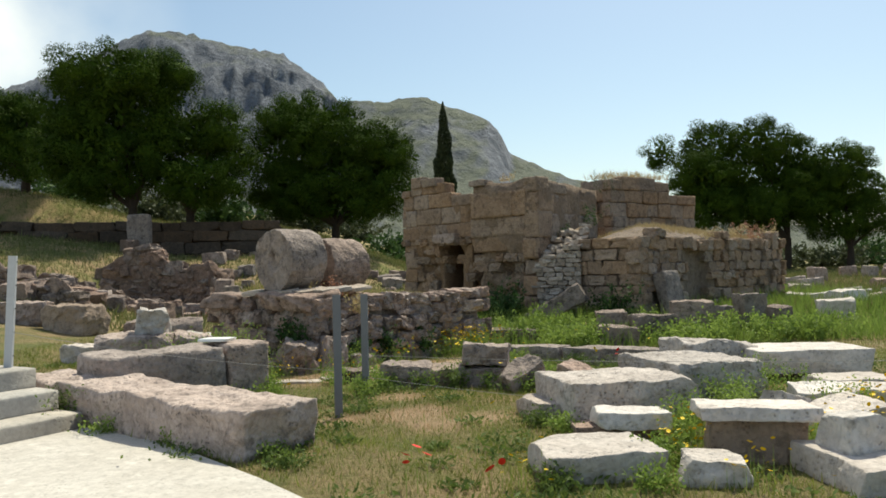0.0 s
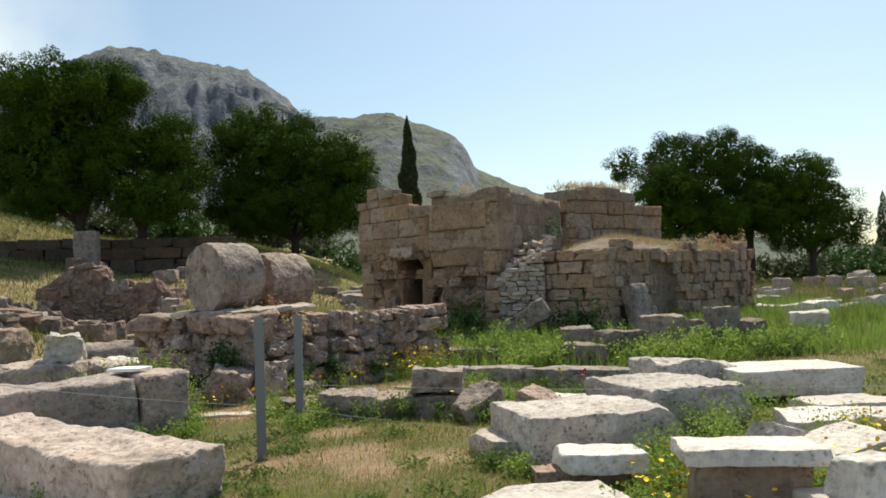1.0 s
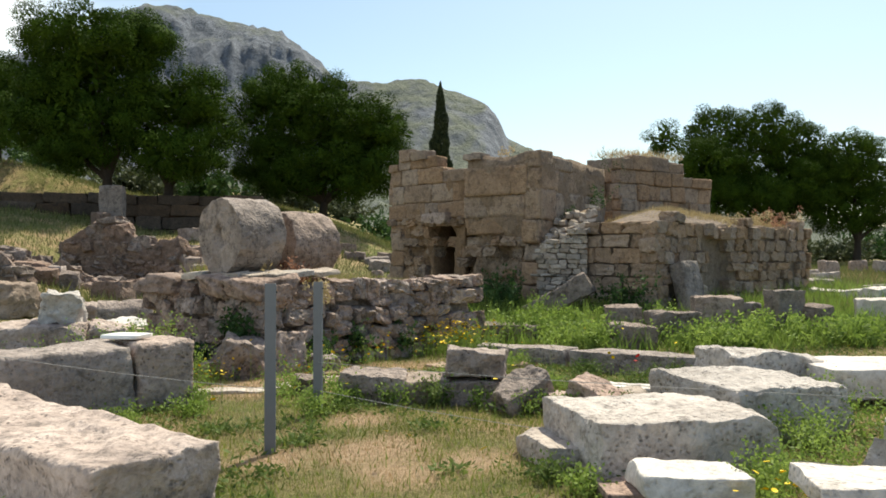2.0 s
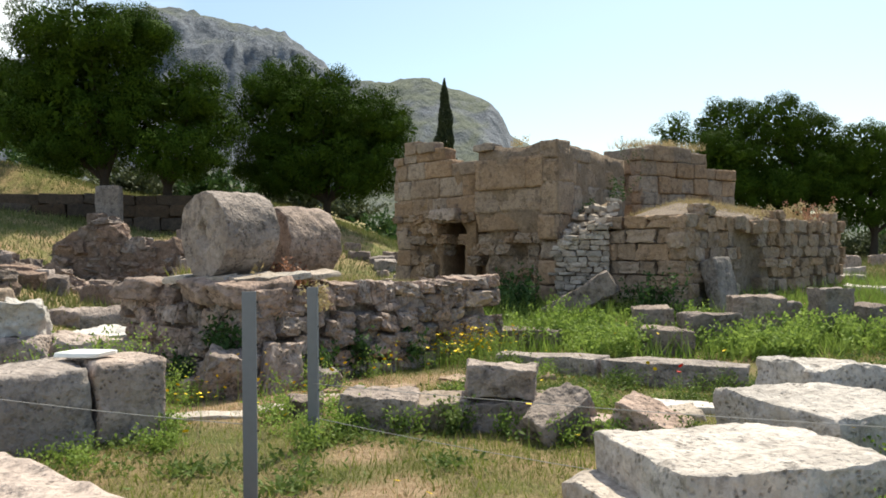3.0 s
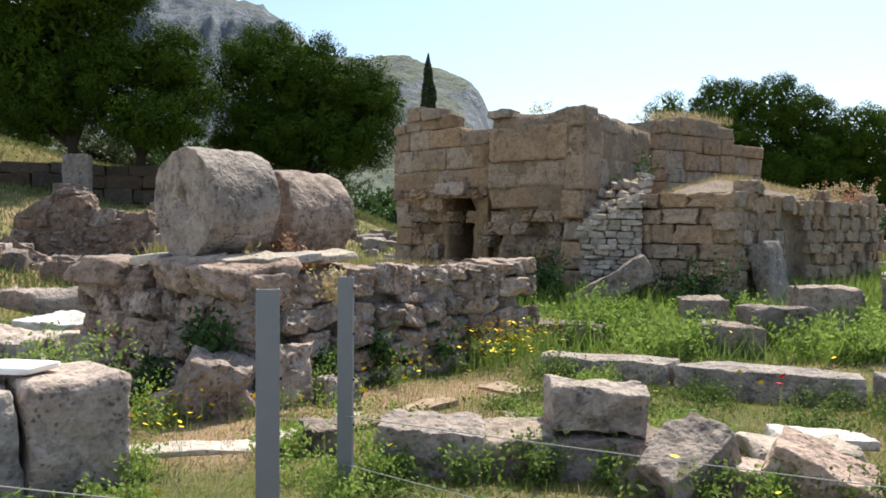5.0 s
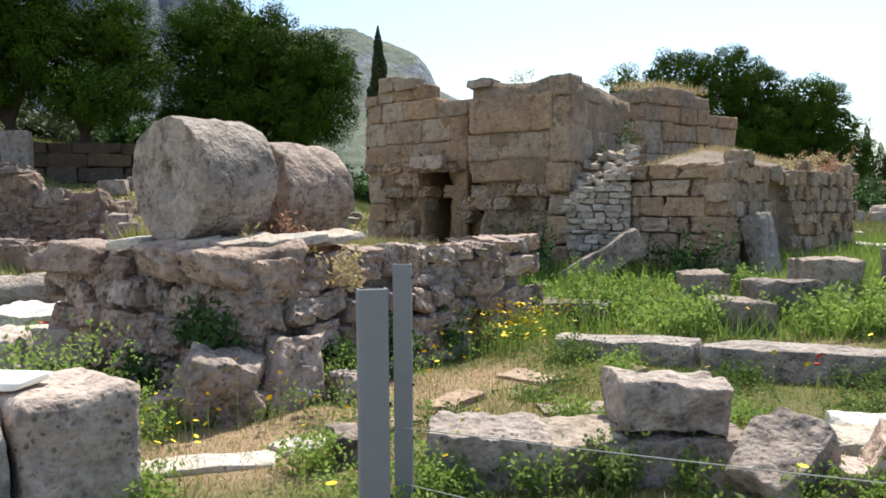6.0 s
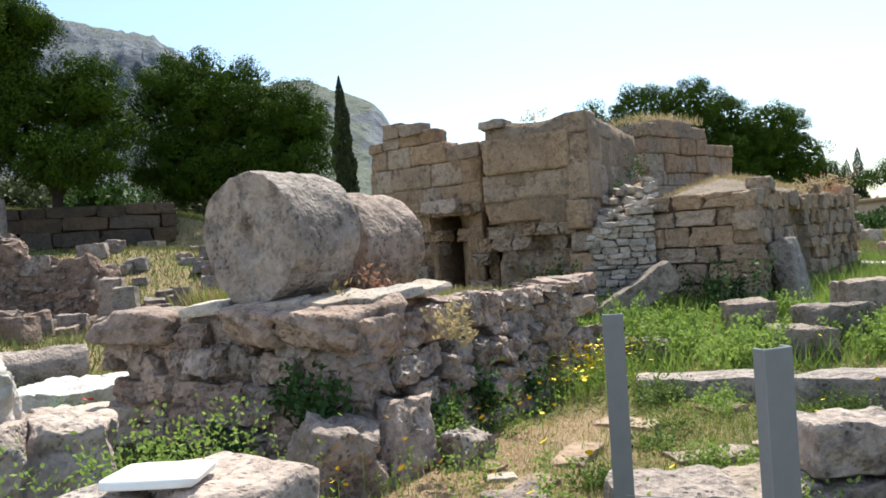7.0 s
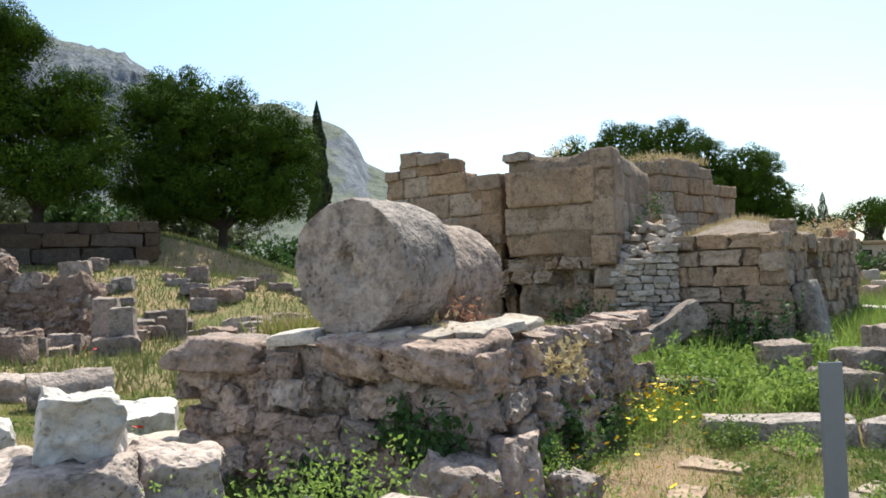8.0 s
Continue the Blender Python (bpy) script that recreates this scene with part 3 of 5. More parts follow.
face_stones(back, (4.80, 21.38), (7.7, 23.28), 1.8, steps([(0, 3.78), (0.3, 3.96), (1.7, 3.75), (2.4, 3.42)]), (0.28, 0.42), (0.35, 0.75), ASHLAR, 0.35, 7, gap=0.006, proud=0.02, wob=0.01)
face_stones(back, (4.05, 22.45), (4.80, 21.38), 1.8, lambda s: 3.6, (0.3, 0.45), (0.4, 0.8), ASHLAR, 0.35, 8)
# dry-stone infill
infill = holder("dry_stone_infill", 2.9, 18.0, "dry-stacked pale flat stones filling the gap between ruins", "stone wall")
core("core", infill, [(2.27, 18.06), (3.22, 17.80), (3.4, 18.6), (2.7, 18.75)], lambda u, v: 1.45 + 0.3 * u + 0.65 * v, 12, 8, MORTAR, 0.03)
face_stones(infill, (2.20, 17.98), (3.18, 17.72), 0.1, lambda s: 1.55 + 0.42 * s, (0.05, 0.13), (0.12, 0.34), FLATS, 0.3, 9, name="flat_stone", proud=0.02, tilt=0.06, wob=0.012, gap=0.004)
rng = random.Random(19)
for k in range(40):
    u, v = rng.random(), rng.random()
    part("flat_stone", rng.choice(FLATS), infill, "", (2.32 + 0.9 * u + 0.3 * v - 2.9, 17.98 - 0.24 * u + 0.75 * v - 18.0, 1.48 + 0.36 * u + 0.62 * v - infill.location.z), rng.uniform(0, 6), (rng.uniform(0.15, 0.34), rng.uniform(0.12, 0.22), rng.uniform(0.06, 0.12)), (rng.uniform(-0.5, 0.3), rng.uniform(-0.4, 0.4)))

# platform with column drums
PA, PB, PC = (-3.78, 12.31), (-1.86, 10.78), (0.80, 13.95)
plat = holder("rubble_platform", -1.5, 12.4, "low platform of rough rubble masonry with overgrown top", "ruin")
core("core", plat, [(-3.72, 12.36), (-1.92, 10.92), (0.60, 14.03), (-1.25, 15.5)], lambda u, v: 1.12 - 0.12 * u - 0.28 * v, 90, 90, PLAT_MORTAR, 0.055)
face_stones(plat, PA, PB, -0.05, lambda s: 0.92, (0.11, 0.22), (0.11, 0.34), RUBBLES, 0.34, 11, name="rubble_stone", tilt=0.2, proud=0.025, gap=-0.02, wob=0.05)
face_stones(plat, PB, PC, -0.05, lambda s: 0.80 - 0.06 * s, (0.14, 0.28), (0.14, 0.40), RUBBLES, 0.4, 12, name="rubble_stone", tilt=0.25, proud=0.06, gap=0.0, wob=0.05)
face_stones(plat, PA, PB, 0.88, lambda s: 1.16, (0.24, 0.27), (0.4, 0.9), CAPS, 0.6, 13, name="cap_stone", tilt=0.05, proud=0.11, gap=-0.02, wob=0.015)
face_stones(plat, PB, (-0.7, 12.18), 0.80, lambda s: 1.06, (0.18, 0.25), (0.22, 0.46), RUBBLES, 0.45, 15, name="cap_stone", tilt=0.12, proud=0.04, gap=-0.02, wob=0.02)
face_stones(plat, (-0.7, 12.18), PC, 0.68, lambda s: 0.98, (0.18, 0.25), (0.22, 0.5), RUBBLES, 0.45, 16, name="cap_stone", tilt=0.14, proud=0.04, gap=-0.02, wob=0.02)


def drum(x, y, z, rad, length, deg, seed, label):
    """A worn column drum lying on its side, its axis level."""
    bm = bmesh.new()
    nseg, nl, nr = 90, 22, 14
    rings = []
    prof = [(rad * k / nr * 0.97, 0.0) for k in range(1, nr)] + [(rad * 0.985, 0.0)] + [(rad, 0.012 + (length - 0.024) * k / nl) for k in range(nl + 1)] + [(rad * 0.985, length)] + [(rad * k / nr * 0.97, length) for k in range(nr - 1, 0, -1)]
    for r, l in prof:
        rings.append([bm.verts.new((l - length / 2, r * math.cos(a * 2 * math.pi / nseg), r * math.sin(a * 2 * math.pi / nseg))) for a in range(nseg)])
    for q in range(len(rings) - 1):
        for a in range(nseg):
            b = (a + 1) % nseg
            bm.faces.new((rings[q][a], rings[q + 1][a], rings[q + 1][b], rings[q][b]))
    bm.faces.new(rings[0])
    bm.faces.new(rings[-1][::-1])
    for v in bm.verts:
        n = v.co + Vector((seed, 0, 0))
        v.co += noise.noise_vector(n * 2.2) * 0.026 + noise.noise_vector(n * 7) * 0.018 + noise.noise_vector(n * 18) * 0.010 - Vector((0, v.co.y, v.co.z)) * 0.05 * max(0.0, noise.noise(n * 6.0) - 0.15)
        if v.co.x < -length / 2 + 0.08:      # socket holes in the end
            for hy, hz, hr in ((0.05, 0.0, 0.11), (-0.03, -0.08, 0.09), (0.02, 0.07, 0.07)):
                dd = math.hypot(v.co.y - hy, v.co.z - hz)
                if dd < hr:
                    v.co.x += 0.09 * (1 - dd / hr)
    bmesh.ops.recalc_face_normals(bm, faces=bm.faces[:])
    ob = new("column_drum", crisp(bm_mesh("column_drum", bm, DRUM_STONE), 42))
    ob.location, ob.rotation_euler = (x, y, z), (0, 0, radians(deg))
    return tagged(ob, label, "column drum", "column drums")


DRUM_STONE = stone_material("drum_limestone", (0.48, 0.385, 0.335), (0.34, 0.268, 0.232), (0.125, 0.10, 0.09), 0.52, 0.03)
drum(-2.36, 11.72, 1.62, 0.485, 0.66, 48, 3.3, "large weathered column drum lying on the rubble platform")
drum(-1.78, 12.52, 1.52, 0.45, 0.72, 46, 9.1, "smaller weathered column drum lying behind the first")
drum(-5.75, 16.3, g(-5.75, 16.3) + 0.24, 0.26, 0.95, 20, 5.7, "short grey column fragment lying in the grass")
# flat stones on the platform's edge and under the drums
for x, y, a, b, c, r in ((-1.98, 11.25, 0.5, 0.3, 0.06, 40), (-1.62, 11.35, 0.42, 0.3, 0.06, 25), (-1.75, 11.15, 0.3, 0.2, 0.05, 60), (-2.35, 11.32, 0.34, 0.22, 0.07, -30), (-2.62, 11.5, 0.32, 0.2, 0.06, -40), (-1.35, 11.62, 0.45, 0.3, 0.06, 55), (-2.9, 11.8, 0.4, 0.3, 0.08, -35)):
    rock("flat_stone", x, y, a, b, c, r, PALE_STONE, "thin pale flat stone lying on the rubble platform", "stone", "flat stones on the platform", z=1.09 + 0.03 * (x + 3), cuts=3, rough=0.02, rnd=0.025, tilt=(4, -5))

# ---- blocks, steps and paving beside the path ----
def pave():
    outline = [(-1.25, 5.15), (-0.8, 4.6), (-0.45, 3.2), (0.3, 1.0), (0.8, -6), (-9, -6), (-9, 5.2), (-3.95, 6.2), (-3.3, 7.05), (-2.4, 6.4)]
    bm = bmesh.new()
    vs = [bm.verts.new((x, y, 0.035)) for x, y in outline]
    f = bm.faces.new(vs[::-1])
    r = bmesh.ops.extrude_face_region(bm, geom=[f])
    for v in r["geom"]:
        if isinstance(v, bmesh.types.BMVert):
            v.co.z = -0.2
    bmesh.ops.recalc_face_normals(bm, faces=bm.faces[:])
    ob = new("pavement", bm_mesh("pavement", bm, STEP_STONE, False))
    tagged(ob, "pale concrete path edge beside the ruins", "pavement", kind="structure")


pave()
rock("long_block", -2.93, 7.22, 4.25, 0.74, 0.42, -38, GREY_STONE, "long pitted grey limestone block with bright worn top", "stone block", cuts=26, rough=0.05, rnd=0.035, z=-0.03, skew=0.012, hewn=False)
rock("squared_block", -2.50, 9.12, 0.52, 0.66, 0.64, 41, GREY_STONE, "short squared grey limestone block butted against a longer one", "stone block", cuts=12, rough=0.025, rnd=0.03, z=-0.03, skew=0.012, hewn=False)
rock("squared_block", -3.26, 8.46, 1.45, 0.66, 0.63, 41, GREY_STONE, "squared grey limestone block with a white tile on it", "stone block", cuts=16, rough=0.028, rnd=0.03, z=-0.03, skew=0.012, hewn=False)
rock("marble_tile", -2.70, 9.02, 0.38, 0.27, 0.045, -14, TILE, "clean white marble tile lying on a grey block", "tile", cuts=4, rough=0.002, rnd=0.015, z=0.63, hewn=False)

stair = holder("stone_steps", -4.3, 6.6, "pale concrete steps beside the path", "steps")
for k in range(3):
    w = Vector((-0.87, 0.5)) * 0.36 * k
    bm = rock_bm(3.2, 1.5, 0.2, 70 + k, 0.006, 10, 0.02, 0, 0.0)
    ca, sa = math.cos(radians(60)), math.sin(radians(60))
    part("step", bm_mesh("step", bm, STEP_STONE), stair, "", (-3.36 - 1.6 * ca + 0.75 * -sa + w.x + 4.3, 7.02 - 1.6 * sa + 0.75 * ca + w.y - 6.6, -0.02 + 0.19 * k), radians(60))


def channel_post(x, y, h, rz, label, mat, z=None, lean=(0, 0)):
    """A steel angle post: two flanges with holes, and a cap edge."""
    ob = holder("fence_post", x, y, label, "post", "fence posts")
    if z is not None:
        ob.location.z = z
    ob.rotation_euler = (radians(lean[0]), radians(lean[1]), radians(rz))
    for nm, cx, cy, sx, sy in (("flange", 0, 0, 0.078, 0.007), ("web", 0.036, 0.018, 0.007, 0.03), ("web", -0.036, 0.018, 0.007, 0.03)):
        bm = bmesh.new()
        bmesh.ops.create_cube(bm, size=1)
        for v in bm.verts:
            v.co = Vector((v.co.x * sx + cx, v.co.y * sy + cy, (v.co.z + 0.5) * (h + 0.1) - 0.1))
        bmesh.ops.bevel(bm, geom=bm.edges[:], offset=0.002, segments=1, affect="EDGES")
        part(nm, bm_mesh(nm, bm, mat, False), ob)
    for k in range(5):
        bm = bmesh.new()
        bmesh.ops.create_cone(bm, cap_ends=True, segments=8, radius1=0.006, radius2=0.006, depth=0.012)
        me = bm_mesh("bolt", bm, DARK, False)
        part("bolt", me, ob, "", (0.042, 0.02, h * (0.95 - 0.2 * k)), 0, (1, 1, 1), (0, math.pi / 2))
    return ob


channel_post(-1.03, 7.45, 1.22, 10, "grey galvanised steel fence post in the grass", POST_METAL)
channel_post(-0.91, 8.77, 1.17, -14, "grey galvanised steel fence post in the grass", POST_METAL)
channel_post(-4.32, 7.45, 1.17, 0, "pale painted steel fence post on the steps", PALE_METAL, 0.5, (0, 3))
channel_post(4.6, 5.7, 1.15, 20, "grey galvanised steel fence post beside white slabs", POST_METAL)


def wire(a, b, sag):
    cu = bpy.data.curves.new("fence_wire", "CURVE")
    cu.dimensions, cu.bevel_depth, cu.bevel_resolution = "3D", 0.0024, 1
    sp = cu.splines.new("POLY")
    sp.points.add(20)
    for i in range(21):
        t = i / 20
        p = Vector(a).lerp(Vector(b), t) - Vector((0, 0, sag * 4 * t * (1 - t)))
        sp.points[i].co = (*p, 1)
    cu.materials.append(ROPE)
    return tagged(new("fence_wire", cu), "thin sagging grey fence wire between steel posts", "wire", "fence wires")


wire((-0.91, 8.77, 0.45), (4.6, 5.7, 0.65), 0.05)
wire((-0.91, 8.77, 0.20), (4.6, 5.7, 0.22), 0.12)
wire((-4.32, 7.45, 0.92), (-1.03, 7.45, 0.45), 0.05)

# ---- white marble slabs beside the path ----
SLAB = "bright white marble slab lying in the weeds"
GR = "white marble fragments"
def white(x, y, sx, sy, sz, rz=0, z=None, tilt=(0, 0), rough=0.035, rnd=0.05, cuts=10, mat=None, label=SLAB, taper=0.0, skew=0.09):
    return rock("marble_slab", x, y, sx, sy, sz, rz, mat or WHITE_STONE, label, "stone slab", GR, cuts=cuts, rough=rough * 0.8, rnd=rnd * 0.5, z=z, tilt=tilt, taper=taper, skew=skew, chip=0.4)

white(1.64, 7.16, 1.18, 0.95, 0.41, 14, -0.02, (0, -1), 0.05, 0.08, 22, mat=WEATHERED, label="large broken white marble block with grey pitted sides", skew=0.06)
white(0.98, 7.18, 0.38, 0.6, 0.22, 14, mat=WEATHERED, label="low white marble block tucked beside a larger one")
white(2.74, 8.36, 1.18, 1.15, 0.42, 18, -0.02, (0, 1), 0.06, 0.16, 20, mat=WEATHERED, label="rounded weathered marble boulder behind a squared block")
white(4.42, 9.45, 1.42, 0.95, 0.28, 0, 0.08, (0, 0), 0.02, 0.03, 14, label="flat squared white marble slab propped off the ground", skew=0.05)
white(4.3, 9.55, 0.7, 0.5, 0.20, 10, -0.08, label="rough stone supporting a marble slab", mat=GREY_STONE)
white(3.32, 9.6, 1.1, 0.7, 0.46, 12, -0.02, (0, 4), 0.09, 0.18, 14, mat=WEATHERED, label="rounded broken white marble boulder beside long slabs")
white(1.55, 6.22, 0.58, 0.44, 0.14, -4, 0.10, (-2, 2), 0.03, 0.04, label="thin white marble slab under a larger block")
white(1.42, 6.36, 0.62, 0.4, 0.13, 0, -0.03, label="brown stone bedded under white slabs", mat=RUBBLE)
white(1.06, 5.24, 0.82, 0.62, 0.23, 9, -0.03, (1, 0), 0.03, 0.04, 14, label="low squared white marble block among yellow flowers")
white(1.80, 4.98, 0.46, 0.4, 0.20, -12, -0.02, (0, 0), 0.05, 0.1, 10, label="small rounded white marble stone", taper=0.12)
white(2.30, 5.50, 0.82, 0.50, 0.09, -10, 0.305, (-2, 0), 0.02, 0.02, 12, label="thin flat white marble slab lying on a block", skew=0.06)
white(2.32, 5.54, 0.68, 0.42, 0.36, -10, -0.04, (0, 0), 0.03, 0.05, label="brownish marble block carrying a thin slab", mat=TAN_STONE)
white(2.98, 4.92, 1.0, 0.8, 0.21, 6, -0.03, (0, 0), 0.03, 0.04, 14, label="large squared white marble block at the path")
white(2.76, 5.02, 0.36, 0.30, 0.24, 20, 0.165, (3, 4), 0.05, 0.1, 9, label="small white marble lump lying on a block", taper=0.1)
white(2.98, 6.62, 0.44, 0.36, 0.32, 30, None, (0, 16), 0.05, 0.06, 10, label="angular pale stone between slabs", taper=0.2, mat=WEATHERED)
white(3.38, 6.42, 0.62, 0.5, 0.15, 12, 0.05, (6, -10), 0.03, 0.03, 10, label="tilted white marble slab beside yellow flowers")
white(3.80, 7.45, 0.65, 0.5, 0.26, -10, None, (5, 0), 0.04, 0.05)
white(4.45, 8.15, 1.0, 0.5, 0.23, 8, None)
white(4.35, 7.3, 0.8, 0.5, 0.25, -14, None)
white(2.2, 10.0, 0.6, 0.35, 0.12, -8, None)
rng = random.Random(21)
for k in range(10):
    x, y = rng.uniform(6.0, 13.0), rng.uniform(11, 22)
    if x < 0.42 * y:
        x = 0.42 * y + rng.uniform(0.3, 3)
    white(x, y, rng.uniform(0.6, 1.5), rng.uniform(0.4, 0.8), rng.uniform(0.2, 0.5), rng.uniform(-40, 40), None, (rng.uniform(-8, 8), rng.uniform(-8, 8)), 0.06, 0.09, 7, label="scattered white marble fragment in the grass")

# ---- low slabs and tumbled stones in the middle ground ----
SILL = "long grey stone kerb slab bedded in weeds"
for x, y, l, r in ((1.36, 12.50, 1.35, -26), (2.68, 11.86, 1.55, -25), (4.15, 11.35, 1.2, -18), (1.25, 14.4, 1.0, -22), (5.6, 11.2, 1.1, -14)):
    rock("kerb_slab", x, y, l, 0.5, 0.34, r, DRUM_STONE, SILL, "stone slab", "kerb slabs", chip=0.2, cuts=10, rough=0.035, rnd=0.04, z=-0.20 if y < 14 else None)
TUM = "tumbled weathered stone in a broken row"
for x, y, sx, sy, sz, r, z, tl, m in (
        (0.50, 9.42, 0.84, 0.5, 0.29, 4, None, (0, 0), RUBBLE), (0.54, 9.45, 0.58, 0.46, 0.27, -6, 0.22, (0, 2), DRUM_STONE),
        (-0.48, 9.35, 0.60, 0.42, 0.32, -8, None, (0, 4), DRUM_STONE), (-0.02, 9.42, 0.50, 0.42, 0.30, 10, None, (3, 0), TAN_STONE),
        (1.02, 9.08, 0.50, 0.36, 0.38, 30, None, (10, -28), DRUM_STONE), (1.28, 8.95, 0.34, 0.3, 0.22, 0, None, (0, 10), RUBBLE),
        (1.58, 8.92, 0.56, 0.42, 0.30, -30, None, (6, 22), RUBBLE), (-1.14, 9.72, 0.30, 0.28, 0.22, 15, None, (0, 0), DRUM_STONE),
        (0.80, 9.15, 0.4, 0.4, 0.25, 60, None, (0, 12), RUBBLE), (1.9, 9.7, 0.7, 0.4, 0.14, -10, None, (0, 0), PALE_STONE)):
    rock("tumbled_stone", x, y, sx, sy, sz, r, m, TUM, "stone", "tumbled stones", cuts=15, rough=0.055, rnd=0.05, z=z, tilt=tl)
rng = random.Random(5)
for k in range(11):
    x, y = rng.uniform(-1.3, 1.2), rng.uniform(10.2, 12.2)
    rock("ground_stone", x, y, rng.uniform(0.2, 0.6), rng.uniform(0.15, 0.32), 0.08, rng.uniform(0, 180), TAN_STONE, "flat pale stone half buried in dry soil", "stone", "half-buried stones", cuts=4, rough=0.03, rnd=0.03, sink=0.045)

for x, y, a, b, r in ((-1.95, 9.62, 0.8, 0.26, 12), (-1.45, 9.9, 0.35, 0.22, 30), (-1.05, 10.5, 0.2, 0.14, 0)):
    rock("ground_stone", x, y, a, b, 0.10, r, PALE_STONE, "pale flat stone half buried in straw-covered soil", "stone", "half-buried stones", cuts=7, rough=0.03, rnd=0.03, sink=0.075)

# fallen stones at the platform's corner
for x, y, sx, sy, sz, r, tl in ((-2.12, 10.60, 0.44, 0.36, 0.50, 20, (10, 14)), (-1.66, 10.84, 0.40, 0.32, 0.55, 50, (-8, 12)), (-1.95, 10.55, 0.30, 0.3, 0.3, 0, (0, 20)), (-2.3, 10.55, 0.4, 0.35, 0.22, 10, (0, 0)), (-1.2, 10.95, 0.34, 0.3, 0.25, 30, (5, 5))):
    rock("fallen_stone", x, y, sx, sy, sz, r, RUBBLE, "rough stone fallen from the rubble platform", "stone", "fallen stones", chip=0.9, cuts=14, rough=0.10, rnd=0.06, tilt=tl)

# boulders left of the platform
BO = "pale weathered boulder in the grass"
for x, y, sx, sy, sz, r, z, tl, m, lb in (
        (-4.28, 10.62, 1.0, 0.75, 0.68, 12, None, (0, 0), GREY_STONE, "large pitted grey boulder carrying a white stone"),
        (-4.12, 10.68, 0.40, 0.38, 0.36, 14, 0.60, (4, 3), WHITE_STONE, "smooth white marble lump lying on a boulder"),
        (-3.70, 10.78, 0.48, 0.5, 0.66, 20, None, (0, 6), GREY_STONE, BO), (-3.95, 12.4, 1.1, 0.5, 0.42, 8, None, (0, 0), PALE_STONE, BO),
        (-4.75, 14.2, 1.15, 0.7, 0.36, 10, None, (5, 0), WHITE_STONE, BO), (-6.9, 17.2, 0.8, 0.5, 0.36, -10, None, (0, 6), GREY_STONE, BO),
        (-5.75, 13.4, 0.7, 0.5, 0.35, 20, None, (0, -8), WHITE_STONE, BO), (-5.5, 12.0, 0.9, 0.6, 0.35, -6, None, (0, 0), WHITE_STONE, BO),
        (-7.55, 15.4, 1.05, 0.8, 0.62, -14, None, (0, 0), TAN_STONE, "squared pinkish stone block in the grass"),
        (-8.75, 15.7, 0.95, 0.6, 0.5, 10, None, (0, 0), RUBBLE, BO), (-8.2, 15.9, 0.8, 0.5, 0.18, 5, None, (0, 0), GREY_STONE, BO),
        (-3.1, 11.0, 0.5, 0.4, 0.2, 0, None, (0, 0), GREY_STONE, BO), (-4.95, 15.3, 1.1, 0.6, 0.26, 5, None, (0, 0), WHITE_STONE, BO)):
    rock("boulder", x, y, sx, sy, sz, r, m, lb, "boulder", "boulders by the platform", chip=0.85, cuts=15, rough=0.075, rnd=0.085, z=z, tilt=tl)

# stones at the foot of the ruined house
for x, y, sx, sy, sz, r, z, tl, m, lb in (
        (5.12, 16.78, 0.62, 0.30, 1.1, 42, None, (-14, 0), DRUM_STONE, "upright rounded grey slab leaning on the ruined house"),
        (2.62, 16.95, 1.45, 0.5, 0.42, -8, 0.34, (-6, -30), DRUM_STONE, "flat grey slab leaning against the dry stones"),
        (3.2, 13.95, 0.72, 0.42, 0.40, -16, None, (0, 5), DRUM_STONE, "squared grey stone in the weeds"),
        (3.95, 14.45, 0.85, 0.5, 0.52, 3, None, (0, 0), DRUM_STONE, "squared grey stone in the weeds"),
        (4.85, 14.95, 0.75, 0.55, 0.74, -8, None, (0, 0), DRUM_STONE, "squared grey stone in the weeds"),
        (3.35, 15.3, 0.65, 0.45, 0.5, -4, None, (0, 0), DRUM_STONE, "squared grey stone in the weeds"),
        (6.0, 14.9, 0.5, 0.45, 0.85, 12, None, (0, 0), DRUM_STONE, "upright rough stone standing in weeds"),
        (6.45, 14.8, 0.45, 0.4, 0.6, 30, None, (4, 0), DRUM_STONE, "upright rough stone standing in weeds"),
        (5.9, 16.3, 0.5, 0.4, 0.4, 0, None, (0, 0), DRUM_STONE, "squared grey stone in the weeds")):
    rock("loose_block", x, y, sx, sy, sz, r, m, lb, "stone block", "stones at the house", cuts=10, rough=0.05, rnd=0.06, chip=0.3, z=z, tilt=tl)

